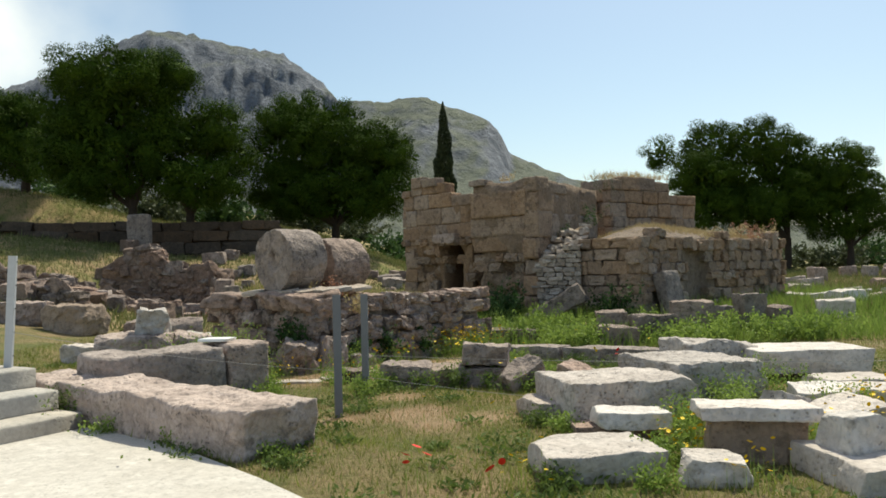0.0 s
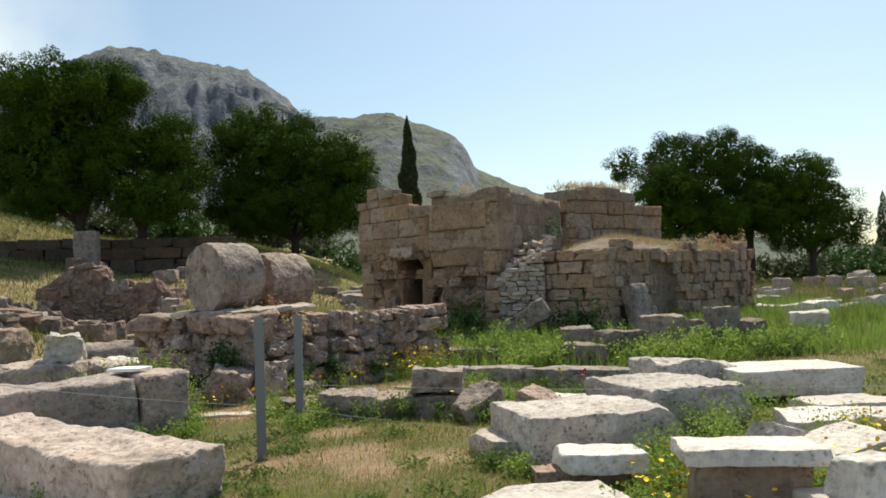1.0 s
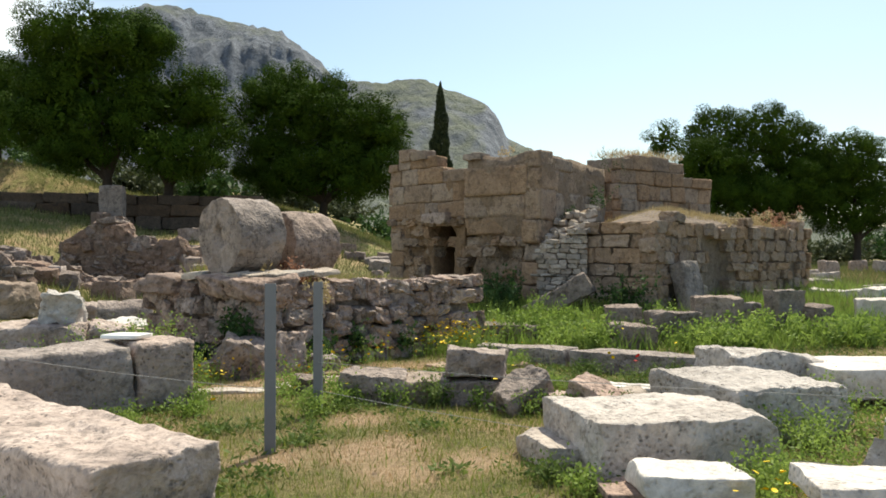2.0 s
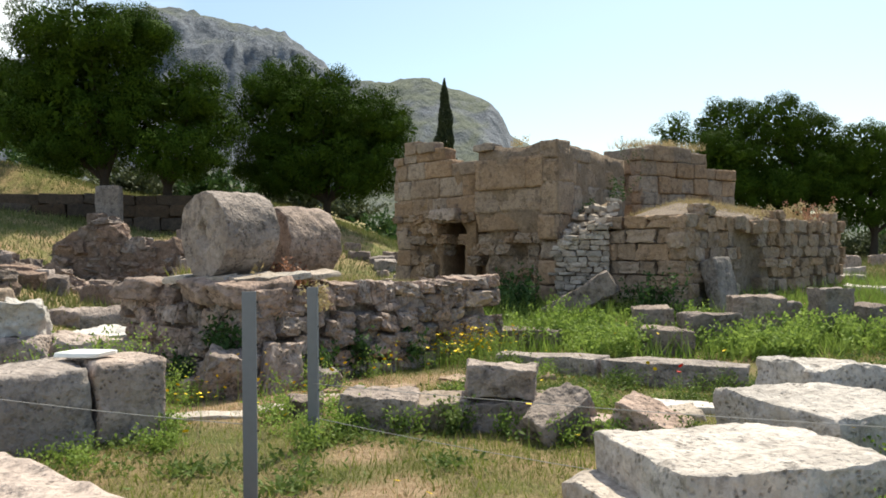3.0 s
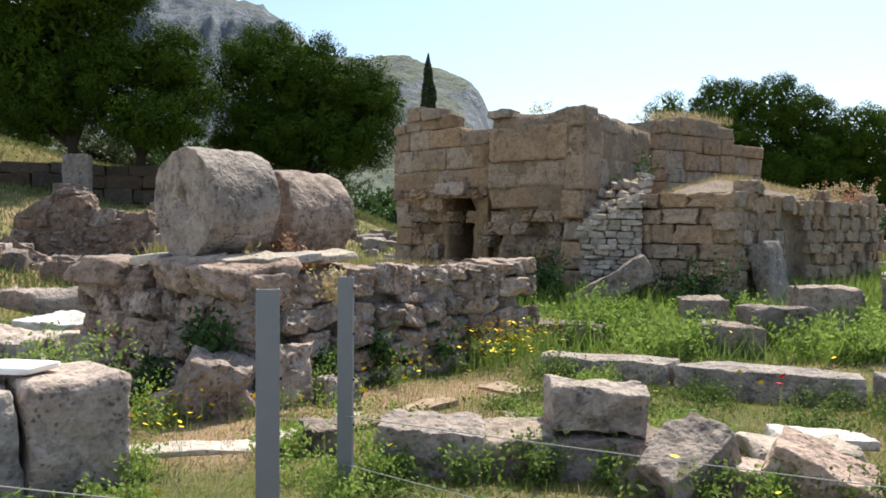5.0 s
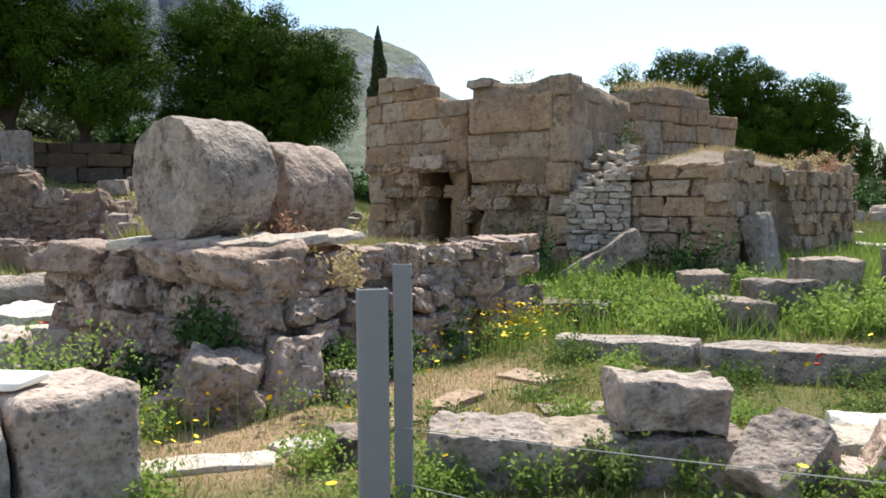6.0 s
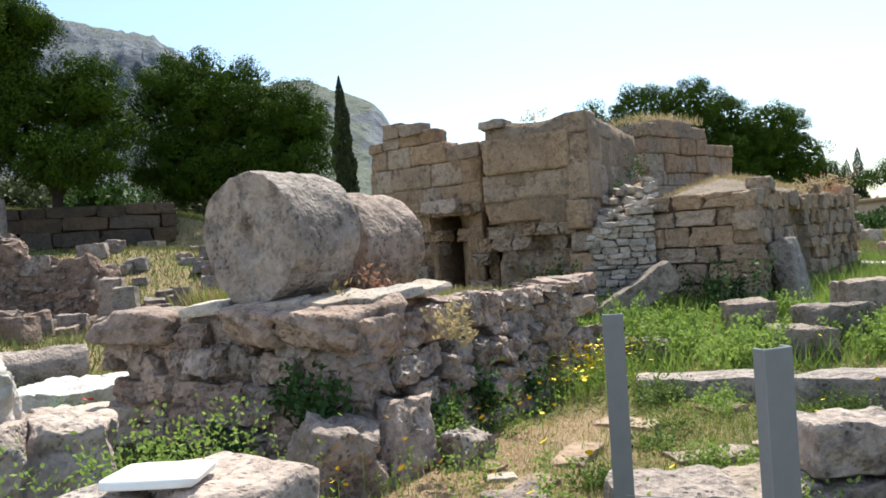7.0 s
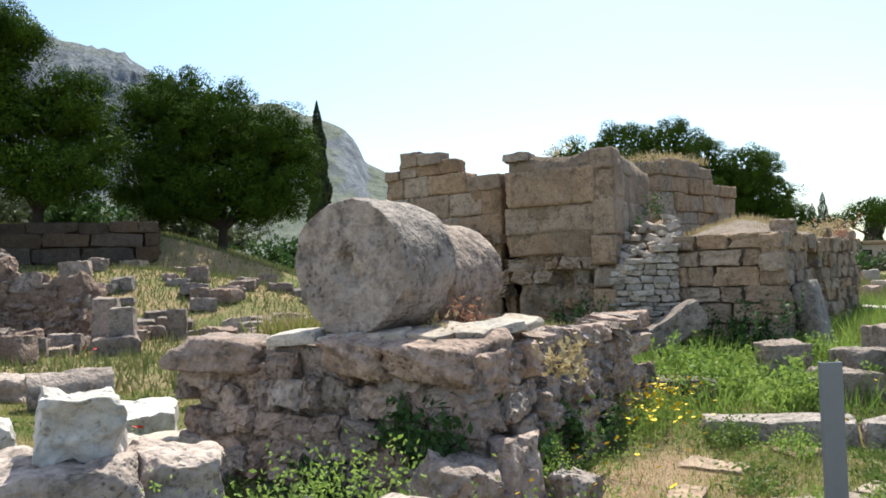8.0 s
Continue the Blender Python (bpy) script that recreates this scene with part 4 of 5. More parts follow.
# ---- far ruins ----
terrace_wall = holder("terrace_wall", -14, 40, "long brown retaining wall of big blocks under the trees", "wall")
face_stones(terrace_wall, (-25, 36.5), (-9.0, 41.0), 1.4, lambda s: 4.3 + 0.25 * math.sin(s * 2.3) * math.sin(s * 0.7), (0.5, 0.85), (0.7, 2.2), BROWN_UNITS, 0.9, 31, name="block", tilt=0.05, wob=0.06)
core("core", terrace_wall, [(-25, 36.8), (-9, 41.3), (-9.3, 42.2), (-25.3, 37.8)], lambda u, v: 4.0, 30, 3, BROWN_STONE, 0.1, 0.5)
for nm, a, b, d, e, zt, sd in (("rubble_wall", (-12.4, 27.3), (-8.3, 26.4), (-8.0, 27.5), (-12.2, 28.8), 2.2, 61), ("rubble_wall", (-13.5, 24.0), (-10.2, 23.4), (-10.0, 24.2), (-13.3, 25.0), 1.25, 62), ("rubble_wall", (-12.0, 19.6), (-9.4, 19.0), (-9.3, 19.6), (-11.9, 20.3), 1.5, 63)):
    hw = holder(nm, (a[0] + b[0]) / 2, (a[1] + b[1]) / 2 + 0.5, "broken wall of rough brown-grey rubble among distant ruins", "ruin", "rubble walls")
    tf = lambda u, v, zt=zt, sd=sd: zt - 0.5 * v + 0.35 * math.sin(9 * u + sd) - 0.5 * u * u
    core("core", hw, [a, b, d, e], tf, 26, 8, FAR_RUBBLE, 0.16)
    face_stones(hw, a, b, 0.0, lambda s, tf=tf: tf(s / 4.5, 0), (0.25, 0.5), (0.3, 0.8), FAR_RUBBLES, 0.7, sd, name="rubble_stone", tilt=0.2, proud=0.05, wob=0.05, gap=-0.02)
FAR = "weathered grey block among distant ruins"
rng = random.Random(77)
def heap(cx, cy, rx, ry, n, hi, mat_choice):
    for k in range(n):
        x, y = cx + rng.gauss(0, rx), cy + rng.gauss(0, ry)
        rock("ruin_block", x, y, rng.uniform(0.35, 1.15), rng.uniform(0.35, 0.7), rng.uniform(0.22, hi), rng.uniform(-30, 30), rng.choice(mat_choice), FAR, "stone block", "distant ruins", cuts=5, rough=0.07, rnd=0.1, tilt=(rng.uniform(-7, 7), rng.uniform(-7, 7)))

heap(-8.6, 24.8, 1.6, 0.5, 12, 0.6, [FAR_RUBBLE, FAR_RUBBLE, RUBBLE])
heap(-11.0, 22.5, 1.2, 0.8, 8, 0.6, [FAR_RUBBLE, RUBBLE])
heap(-11.0, 19.8, 1.1, 1.2, 10, 0.6, [FAR_RUBBLE, FAR_RUBBLE, RUBBLE])
heap(-13.2, 24.0, 2.0, 1.5, 8, 0.7, [FAR_RUBBLE, FAR_RUBBLE, RUBBLE])
heap(-6.0, 30.0, 3.0, 2.0, 26, 0.45, [FAR_RUBBLE, RUBBLE, DRUM_STONE])
heap(-3.0, 36.0, 4.0, 2.0, 24, 0.6, [FAR_RUBBLE, DRUM_STONE])
heap(-9.0, 34.0, 3.0, 1.5, 24, 0.7, [FAR_RUBBLE, DRUM_STONE])
heap(17, 30, 4.0, 4.0, 18, 0.5, [GREY_STONE, RUBBLE, GREY_STONE])
heap(24, 42, 6.0, 4.0, 26, 0.9, [GREY_STONE, PALE_STONE, RUBBLE])
heap(13, 22, 2.0, 3.0, 6, 0.4, [GREY_STONE, PALE_STONE])
for x, y, sx, sz, rz in ((-6.9, 24.5, 0.55, 1.1, 4), (-7.6, 26.0, 0.6, 1.3, -6), (-15.0, 37.0, 1.1, 1.9, 0), (-6.2, 27.5, 0.5, 0.9, 10)):
    rock("standing_block", x, y, sx, 0.5, sz, rz, DRUM_STONE, "upright squared grey block among distant ruins", "stone block", "standing blocks", cuts=6, rough=0.04, rnd=0.06)
for k in range(9):
    rock("row_block", -4.2 + 0.9 * k * 0.95, 28.0 + 0.25 * k, 0.85, 0.6, 0.42, 15, DRUM_STONE, "low grey block in a row of footings", "stone block", "row of footings", cuts=4, rough=0.04, rnd=0.06)


# ---- plants ----
def leaf_mesh(name, pts, dirs, lens, wids, mat, rs, normals=None):
    """Small folded rhombic leaves: base, two sides, tip."""
    n = len(pts)
    d = dirs / np.maximum(1e-6, np.linalg.norm(dirs, axis=1, keepdims=True))
    side = np.cross(d, rs.normal(size=(n, 3)) if normals is None else normals)
    side /= np.maximum(1e-6, np.linalg.norm(side, axis=1, keepdims=True))
    L, W = lens[:, None], wids[:, None]
    v = np.stack([pts, pts + d * L * 0.5 + side * W * 0.5, pts + d * L, pts + d * L * 0.5 - side * W * 0.5], 1).reshape(-1, 3)
    me = bpy.data.meshes.new(name)
    me.vertices.add(4 * n)
    me.vertices.foreach_set("co", v.astype(np.float32).ravel())
    me.loops.add(4 * n)
    me.loops.foreach_set("vertex_index", np.arange(4 * n, dtype=np.int32))
    me.polygons.add(n)
    me.polygons.foreach_set("loop_start", np.arange(0, 4 * n, 4, dtype=np.int32))
    me.update(calc_edges=True)
    me.materials.append(mat)
    return me


def limb(bm, a, b, r0, r1, seg=7, bends=4, seed=0):
    a, b = Vector(a), Vector(b)
    rings = []
    for k in range(bends + 1):
        t = k / bends
        c = a.lerp(b, t) + noise.noise_vector(Vector((seed, t * 2, 1))) * 0.12 * (b - a).length * t * (1 - t) * 2
        d = (b - a).normalized()
        u = d.orthogonal().normalized()
        w = d.cross(u)
        r = r0 + (r1 - r0) * t
        rings.append([bm.verts.new(c + (u * math.cos(q * 2 * math.pi / seg) + w * math.sin(q * 2 * math.pi / seg)) * r) for q in range(seg)])
    for k in range(bends):
        for q in range(seg):
            bm.faces.new((rings[k][q], rings[k][(q + 1) % seg], rings[k + 1][(q + 1) % seg], rings[k + 1][q]))


def pine(x, y, lobes, seed, leaves=380, label="broad dark green pine with a dense rounded crown", trunk=0.3):
    """lobes: (dx, z, rx, rz) of the crown's masses; dx from the foot, z over the datum."""
    rs = np.random.RandomState(seed)
    ob = holder("pine_tree", x, y, label, "tree", "pines")
    base = ob.location.z
    low = min(l[1] - l[3] for l in lobes) - base
    fork = max(1.2, low * 0.9)
    bm = bmesh.new()
    limb(bm, (0, 0, -0.3), (0.15, 0, fork), trunk, trunk * 0.72, 9, 4, seed)
    P, D, N, S = [], [], [], []
    for i, (dx, z, rx, rz) in enumerate(lobes):
        z -= base
        dy = rs.uniform(-0.35, 0.35) * rx
        limb(bm, (0.15, 0, fork - 0.1), (dx, dy, z), trunk * 0.5, 0.05, 6, 4, seed + i)
        cen, rad = np.array([dx, dy, z]), np.maximum(0.35, np.array([rx - 0.15, rx - 0.15, rz - 0.2]))
        nc = max(12, int(3.4 * rad[0] * (rad[0] + 2 * rad[2])))
        q = rs.normal(size=(nc, 3))
        q /= np.linalg.norm(q, axis=1, keepdims=True)
        puff = cen + q * rs.uniform(0.78, 1.1, (nc, 1)) * rad
        size = rs.uniform(0.4, 0.9, nc)
        n = nc * leaves
        pick = rs.randint(0, nc, n)
        o = rs.normal(size=(n, 3))
        o /= np.linalg.norm(o, axis=1, keepdims=True)
        r = rs.uniform(0.3, 1.0, (n, 1)) ** 0.4
        P.append(puff[pick] + o * r * size[pick][:, None] * np.array([1, 1, 0.8]))
        nn = o + 0.25 * q[pick] + 0.12 * rs.normal(size=(n, 3))
        nn /= np.linalg.norm(nn, axis=1, keepdims=True)
        w = rs.normal(size=(n, 3))
        D.append(w - nn * (w * nn).sum(1, keepdims=True) + np.where(rs.uniform(0, 1, (n, 1)) < 0.2, 1.2, 0.15) * nn)
        N.append(nn)
        S.append(np.ones(n))
        m = int(rad[0] * rad[0] * rad[2] * 60) + 40
        q = rs.normal(size=(m, 3))
        q *= 0.85 * (rs.uniform(0, 1.0, (m, 1)) ** 0.4) / np.linalg.norm(q, axis=1, keepdims=True)
        P.append(cen + q * rad)
        D.append(rs.normal(size=(m, 3)))
        N.append(rs.normal(size=(m, 3)))
        S.append(np.full(m, 3.8))
    part("trunk", bm_mesh("trunk", bm, BARK), ob)
    P, D, N, S = [np.concatenate(v) for v in (P, D, N, S)]
    part("crown", leaf_mesh("crown", P, D, S * rs.uniform(0.09, 0.17, len(P)), S * rs.uniform(0.04, 0.07, len(P)), PINE, rs, N), ob)
    return ob


pine(-16.7, 40.0, [(-0.2, 11.7, 3.4, 1.8), (-2.8, 10.8, 1.9, 1.9), (1.9, 11.6, 1.8, 1.5), (-0.8, 9.7, 3.0, 1.7), (-3.3, 8.0, 2.2, 1.9), (-0.5, 7.9, 2.5, 1.6), (1.4, 9.6, 1.7, 1.4), (-1.6, 6.5, 2.2, 1.2)], 11)
pine(-14.0, 41.0, [(1.6, 9.3, 2.0, 1.4), (0.0, 8.4, 2.0, 2.0), (2.3, 7.6, 1.6, 1.7), (0.9, 6.5, 2.3, 1.5), (-1.1, 7.0, 1.3, 1.4)], 12)
pine(-6.96, 47.0, [(-2.1, 11.1, 2.5, 1.6), (-2.7, 9.2, 2.5, 2.3), (-0.1, 9.8, 2.5, 2.3), (2.5, 9.1, 2.0, 1.8), (3.8, 8.6, 1.6, 1.8), (0.5, 7.2, 2.9, 2.1), (-2.4, 6.5, 2.3, 2.0), (3.1, 6.6, 2.1, 1.8), (1.5, 5.6, 2.3, 1.2), (-1.8, 5.6, 2.0, 1.0), (-4.4, 6.2, 1.0, 0.5)], 13)
pine(-24.5, 44.0, [(0.1, 10.6, 2.0, 1.7), (-1.6, 11.2, 2.0, 1.5), (-1.9, 9.2, 2.3, 2.0), (1.0, 8.8, 2.0, 1.7), (-4.2, 10.0, 2.4, 2.2)], 14)
pine(26.0, 58.0, [(-9.3, 9.8, 1.4, 1.2), (-5.7, 10.5, 2.1, 1.7), (-2.4, 10.4, 2.6, 1.8), (0.4, 9.0, 2.6, 2.0), (-4.1, 7.7, 3.5, 2.4), (0.2, 6.2, 3.5, 2.4), (-6.3, 7.7, 2.6, 2.2), (-6.5, 5.4, 2.6, 1.8), (-2.6, 5.2, 3.0, 1.8)], 15)
pine(30.2, 57.0, [(-0.8, 8.2, 2.6, 2.1), (1.3, 6.4, 2.2, 1.9), (3.4, 4.6, 1.5, 1.5), (-0.6, 4.7, 3.0, 2.1), (-2.2, 6.9, 2.6, 2.1)], 16)
pine(56, 76, [(0, 6.6, 3.2, 1.6), (3.0, 6.0, 2.6, 1.4), (-3.0, 5.6, 2.0, 1.2)], 17, 110, "spreading dark pine beside a distant building")


def cypress(x, y, h, r, seed, leaves=7000):
    rs = np.random.RandomState(seed)
    ob = holder("cypress_tree", x, y, "slender dark column-shaped cypress", "tree", "cypresses")
    bm = bmesh.new()
    limb(bm, (0, 0, -0.3), (0, 0, h * 0.9), 0.18, 0.03, 7, 4, seed)
    part("trunk", bm_mesh("trunk", bm, BARK), ob)
    t = rs.uniform(0.04, 1, leaves)
    wid = r * np.minimum(1, (1 - t) * 2.2) ** 0.7 * np.minimum(1, 0.55 + t * 2)
    a = rs.uniform(0, 2 * np.pi, leaves)
    wob = 1 + 0.22 * np.sin(a * 3 + t * 17 + seed) + 0.15 * np.sin(t * 43)
    rad = wid * wob * rs.uniform(0.4, 1, leaves) ** 0.5
    P = np.stack([rad * np.cos(a), rad * np.sin(a), t * h], 1)
    D = np.stack([np.cos(a) * 0.4, np.sin(a) * 0.4, np.ones(leaves)], 1)
    s = h / 12
    part("crown", leaf_mesh("crown", P, D, rs.uniform(0.3, 0.7, leaves) * s * (1.12 - t), rs.uniform(0.1, 0.22, leaves) * s * (1.1 - 0.7 * t), CYPRESS, rs), ob)


cypress(-0.1, 115, 26.8 - g(-0.1, 115), 1.35, 1, 14000)
for i, (x, y, h) in enumerate(((62.7, 99, 10.5), (64.7, 99, 8.2), (65.6, 98, 8.6), (66.5, 100, 8.0), (68.0, 99, 10.2), (75.5, 99, 9.5), (77, 100, 9.5))):
    cypress(x, y, h, 0.85, 20 + i, 8000)


def bush(name, x, y, r, h, n, mat, seed, label, category="bush", leaf=(0.05, 0.1), z=None, group="", squash=1.0):
    """A loose tuft of leafy stems."""
    rs = np.random.RandomState(seed)
    k = max(5, n // 40)
    foot = rs.normal(size=(k, 2)) * r * 0.35
    tip = foot + rs.normal(size=(k, 2)) * r * 0.5
    top = h * rs.uniform(0.45, 1.0, k)
    pick = rs.randint(0, k, n)
    t = rs.uniform(0.05, 1, n)
    P = np.stack([*(foot[pick] * (1 - t[:, None]) + tip[pick] * t[:, None]).T, top[pick] * t * squash], 1) + rs.normal(size=(n, 3)) * 0.035
    P[:, 2] = np.maximum(P[:, 2], 0)
    D = rs.normal(size=(n, 3)) + np.array([0, 0, 0.5])
    ob = new(name, leaf_mesh(name, P, D, rs.uniform(leaf[0], leaf[1], n), rs.uniform(leaf[0], leaf[1], n) * 0.55, mat, rs))
    ob.location = (x, y, g(x, y) if z is None else z)
    return tagged(ob, label, category, group, "stuff")


rng = random.Random(9)
# bright weeds between the platform and the ruined house
for k in range(46):
    x, y = rng.uniform(0.9, 7.2), rng.uniform(13.4, 15.9)
    if y > 16.2 - 0.1 * x and x > 3.5:
        y -= 1.2
    bush("weed", x, y, 0.42, rng.uniform(0.3, 0.62), 420, GREEN, 100 + k, "bright green leafy weeds at the foot of the ruins", "weed", (0.04, 0.09), group="weeds at the ruins")
for k in range(10):
    x, y = (rng.uniform(0.7, 1.9), rng.uniform(17.0, 17.9)) if k < 7 else (rng.uniform(3.2, 4.0), rng.uniform(16.3, 16.9))
    bush("weed", x, y, 0.45, rng.uniform(0.5, 0.9), 420, IVY, 150 + k, "dark green leafy weeds in the shade of the ruins", "weed", (0.05, 0.1), group="shaded weeds")
for x, y, r, h, n in ((-2.85, 9.62, 0.42, 0.8, 5200), (-3.6, 9.2, 0.3, 0.65, 1400), (-2.6, 10.1, 0.35, 0.45, 500), (-1.2, 10.45, 0.3, 0.3, 300), (-2.35, 10.3, 0.24, 0.26, 600), (-1.8, 10.5, 0.2, 0.18, 260), (-1.15, 9.1, 0.22, 0.2, 500), (-0.75, 9.2, 0.2, 0.22, 400), (-1.3, 11.05, 0.2, 0.4, 600), (-0.95, 9.85, 0.3, 0.4, 420), (-0.8, 11.6, 0.35, 0.35, 420), (-0.2, 12.6, 0.35, 0.4, 420), (-4.3, 8.0, 0.3, 0.3, 300), (-3.55, 7.2, 0.3, 0.4, 350), (0.3, 9.4, 0.22, 0.25, 260), (-0.1, 9.35, 0.2, 0.2, 200), (2.05, 6.35, 0.28, 0.34, 900), (1.95, 5.95, 0.16, 0.24, 500), (2.75, 7.05, 0.3, 0.36, 700), (3.6, 7.9, 0.3, 0.42, 900), (3.65, 6.75, 0.3, 0.36, 900), (3.62, 8.75, 0.22, 0.4, 600), (1.72, 5.45, 0.14, 0.2, 300), (0.15, 12.85, 0.3, 0.42, 700), (0.55, 13.2, 0.3, 0.42, 700), (0.9, 13.6, 0.3, 0.5, 600), (-4.6, 13.5, 0.3, 0.35, 300), (-5.7, 12.8, 0.3, 0.3, 260)):
    bush("weed", x, y, r, h, n, GREEN, int(x * 50 + y * 90) % 1000, "leafy green weed growing between stones", "weed", (0.018, 0.042), group="weeds between stones")
for x, y, z, r, h, n in ((-2.12, 10.86, 0.28, 0.26, 0.5, 900), (-0.95, 11.75, 0.15, 0.3, 0.4, 500), (-1.3, 11.3, 0.1, 0.3, 0.35, 420), (-2.75, 11.4, 0.0, 0.35, 0.3, 420), (-0.35, 12.5, 0.1, 0.3, 0.45, 420)):
    bush("ivy_clump", x, y, r, h, n, IVY, int(abs(x) * 99), "dark green ivy clump on the rubble platform", "ivy", (0.04, 0.09), z=z, group="ivy clumps")
for x, y, z, r, h, m, n in ((-1.85, 11.95, 1.05, 0.3, 0.3, RUST_WEED, 420), (-1.55, 11.75, 1.03, 0.25, 0.22, RUST_WEED, 300), (-2.0, 11.3, 1.05, 0.12, 0.28, STRAW, 90), (3.0, 18.75, 2.0, 0.35, 0.5, IVY, 300), (3.9, 20.0, 2.5, 0.4, 0.7, IVY, 300), (4.6, 21.4, 3.4, 0.3, 0.8, OLIVE, 200), (-1.2, 10.9, 0.85, 0.16, 0.25, STRAW, 200), (7.6, 20.0, 2.1, 0.35, 0.3, STRAW, 300), (6.4, 18.9, 2.0, 0.3, 0.25, STRAW, 300), (5.4, 22.1, 3.85, 0.5, 0.3, STRAW, 300), (8.5, 20.5, 2.05, 0.5, 0.5, RUST_WEED, 420), (9.0, 21.1, 2.05, 0.4, 0.45, STRAW, 300), (5.0, 17.4, 2.05, 0.3, 0.25, STRAW, 260), (-0.3, 22.0, 3.75, 0.3, 0.3, STRAW, 200), (1.6, 19.1, 3.6, 0.3, 0.16, STRAW, 140)):
    bush("dry_weed", x, y, r, h, n, m, int(x * 70 + y * 11 + 500) % 1000, "dry weeds growing on top of the ruin", "weed", (0.03, 0.07), z=z, group="weeds on the ruins")


def flowers(name, spots, n, spread, hgt, mat, label, seed, size=(0.012, 0.024)):
    """Daisy-like heads of six petals on thin stems, joined in one sheet."""
    rs = np.random.RandomState(seed)
    verts, faces, stalks = [], [], []
    for cx, cy, r, k in spots:
        for i in range(k):
            x, y = cx + rs.normal() * r, cy + rs.normal() * r
            z = g(x, y) + rs.uniform(*hgt)
            s = rs.uniform(*size)
            tx, ty = rs.normal() * 0.35, rs.normal() * 0.35 - 0.3
            b = len(verts)
            stalks.append(((x - 0.003, y, g(x, y) - 0.02), (x + 0.003, y, g(x, y) - 0.02), (x, y, z)))
            verts.append((x, y, z))
            for q in range(8):
                a = q * math.pi / 4
                dx, dy = math.cos(a) * s, math.sin(a) * s
                verts.append((x + dx, y + dy, z + 0.25 * s + dx * tx + dy * ty))
            faces += [(b, b + 1 + q, b + 1 + (q + 1) % 8) for q in range(8)]
    st = new(name + "_stalks", link_mesh(name + "_stalks", [p for t in stalks for p in t], [(3 * i, 3 * i + 1, 3 * i + 2) for i in range(len(stalks))], GREEN))
    tagged(st, "thin green flower stalks", "flowers", kind="stuff")
    ob = new(name, link_mesh(name, verts, faces, mat))
    return tagged(ob, label, "flowers", kind="stuff")


flowers("yellow_flowers", [(0.15, 12.85, 0.25, 150), (0.55, 13.2, 0.25, 110), (4.0, 6.35, 0.2, 25), (-1.5, 10.3, 0.5, 20), (-0.3, 11.6, 0.5, 16), (0.6, 8.0, 1.2, 20), (2.5, 11.4, 0.8, 20), (-3.1, 10.0, 0.5, 6)], 0, 0, (0.16, 0.46), YELLOW, "small bright yellow daisies among the stones", 3)
flowers("small_daisies", [(1.96, 5.85, 0.10, 44), (3.3, 5.85, 0.14, 50), (4.0, 7.0, 0.18, 50), (2.02, 4.72, 0.12, 16), (0.65, 4.85, 0.10, 10), (1.62, 5.4, 0.07, 16), (1.86, 5.5, 0.05, 14), (3.62, 6.75, 0.12, 60), (3.85, 6.5, 0.12, 40), (2.8, 5.5, 0.06, 14), (-2.25, 10.22, 0.16, 16), (-1.55, 10.35, 0.15, 6), (-1.95, 9.2, 0.1, 5)], 0, 0, (0.06, 0.3), YELLOW, "small yellow daisies growing between white slabs", 8, (0.011, 0.019))
flowers("red_poppies", [(-0.15, 4.75, 0.12, 4), (0.3, 4.6, 0.05, 2), (2.62, 11.35, 0.03, 3), (-4.45, 13.6, 0.1, 2), (-7.4, 24.0, 0.3, 3)], 0, 0, (0.12, 0.3), RED, "red poppies in the grass", 4, (0.022, 0.036))


def grass(name, n, xr, yr, hgt, wid, mat, label, seed, keep):
    rs = np.random.RandomState(seed)
    x, y = rs.uniform(*xr, n), rs.uniform(0, 1, n)
    y = yr[0] + (yr[1] - yr[0]) * y
    ok = keep(x, y, rs.uniform(0, 1, n))
    x, y = x[ok], y[ok]
    n = len(x)
    z = gz(x, y) - 0.01
    h = rs.uniform(*hgt, n) * (0.6 + 0.8 * rs.uniform(0, 1, n) ** 3)
    a = rs.uniform(0, 2 * np.pi, n)
    lean = rs.uniform(0.1, 0.8, n) * h
    b = rs.uniform(0, 2 * np.pi, n)
    w = rs.uniform(*wid, n)
    p = np.stack([x, y, z], 1)
    s = np.stack([np.cos(a) * w, np.sin(a) * w, 0 * a], 1)
    tip = p + np.stack([np.cos(b) * lean, np.sin(b) * lean, h], 1)
    v = np.stack([p - s, p + s, tip], 1).reshape(-1, 3)
    me = bpy.data.meshes.new(name)
    me.vertices.add(3 * n)
    me.vertices.foreach_set("co", v.astype(np.float32).ravel())
    me.loops.add(3 * n)
    me.loops.foreach_set("vertex_index", np.arange(3 * n, dtype=np.int32))
    me.polygons.add(n)
    me.polygons.foreach_set("loop_start", np.arange(0, 3 * n, 3, dtype=np.int32))
    me.update(calc_edges=True)
    me.materials.append(mat)
    return tagged(new(name, me), label, "grass", kind="stuff")


def paved(x, y):
    return ((y < 5.2 - 0.9 * (x + 1.25)) & (x < -0.3) & (y < 7)) | ((y < 3) & (x < 0.6))


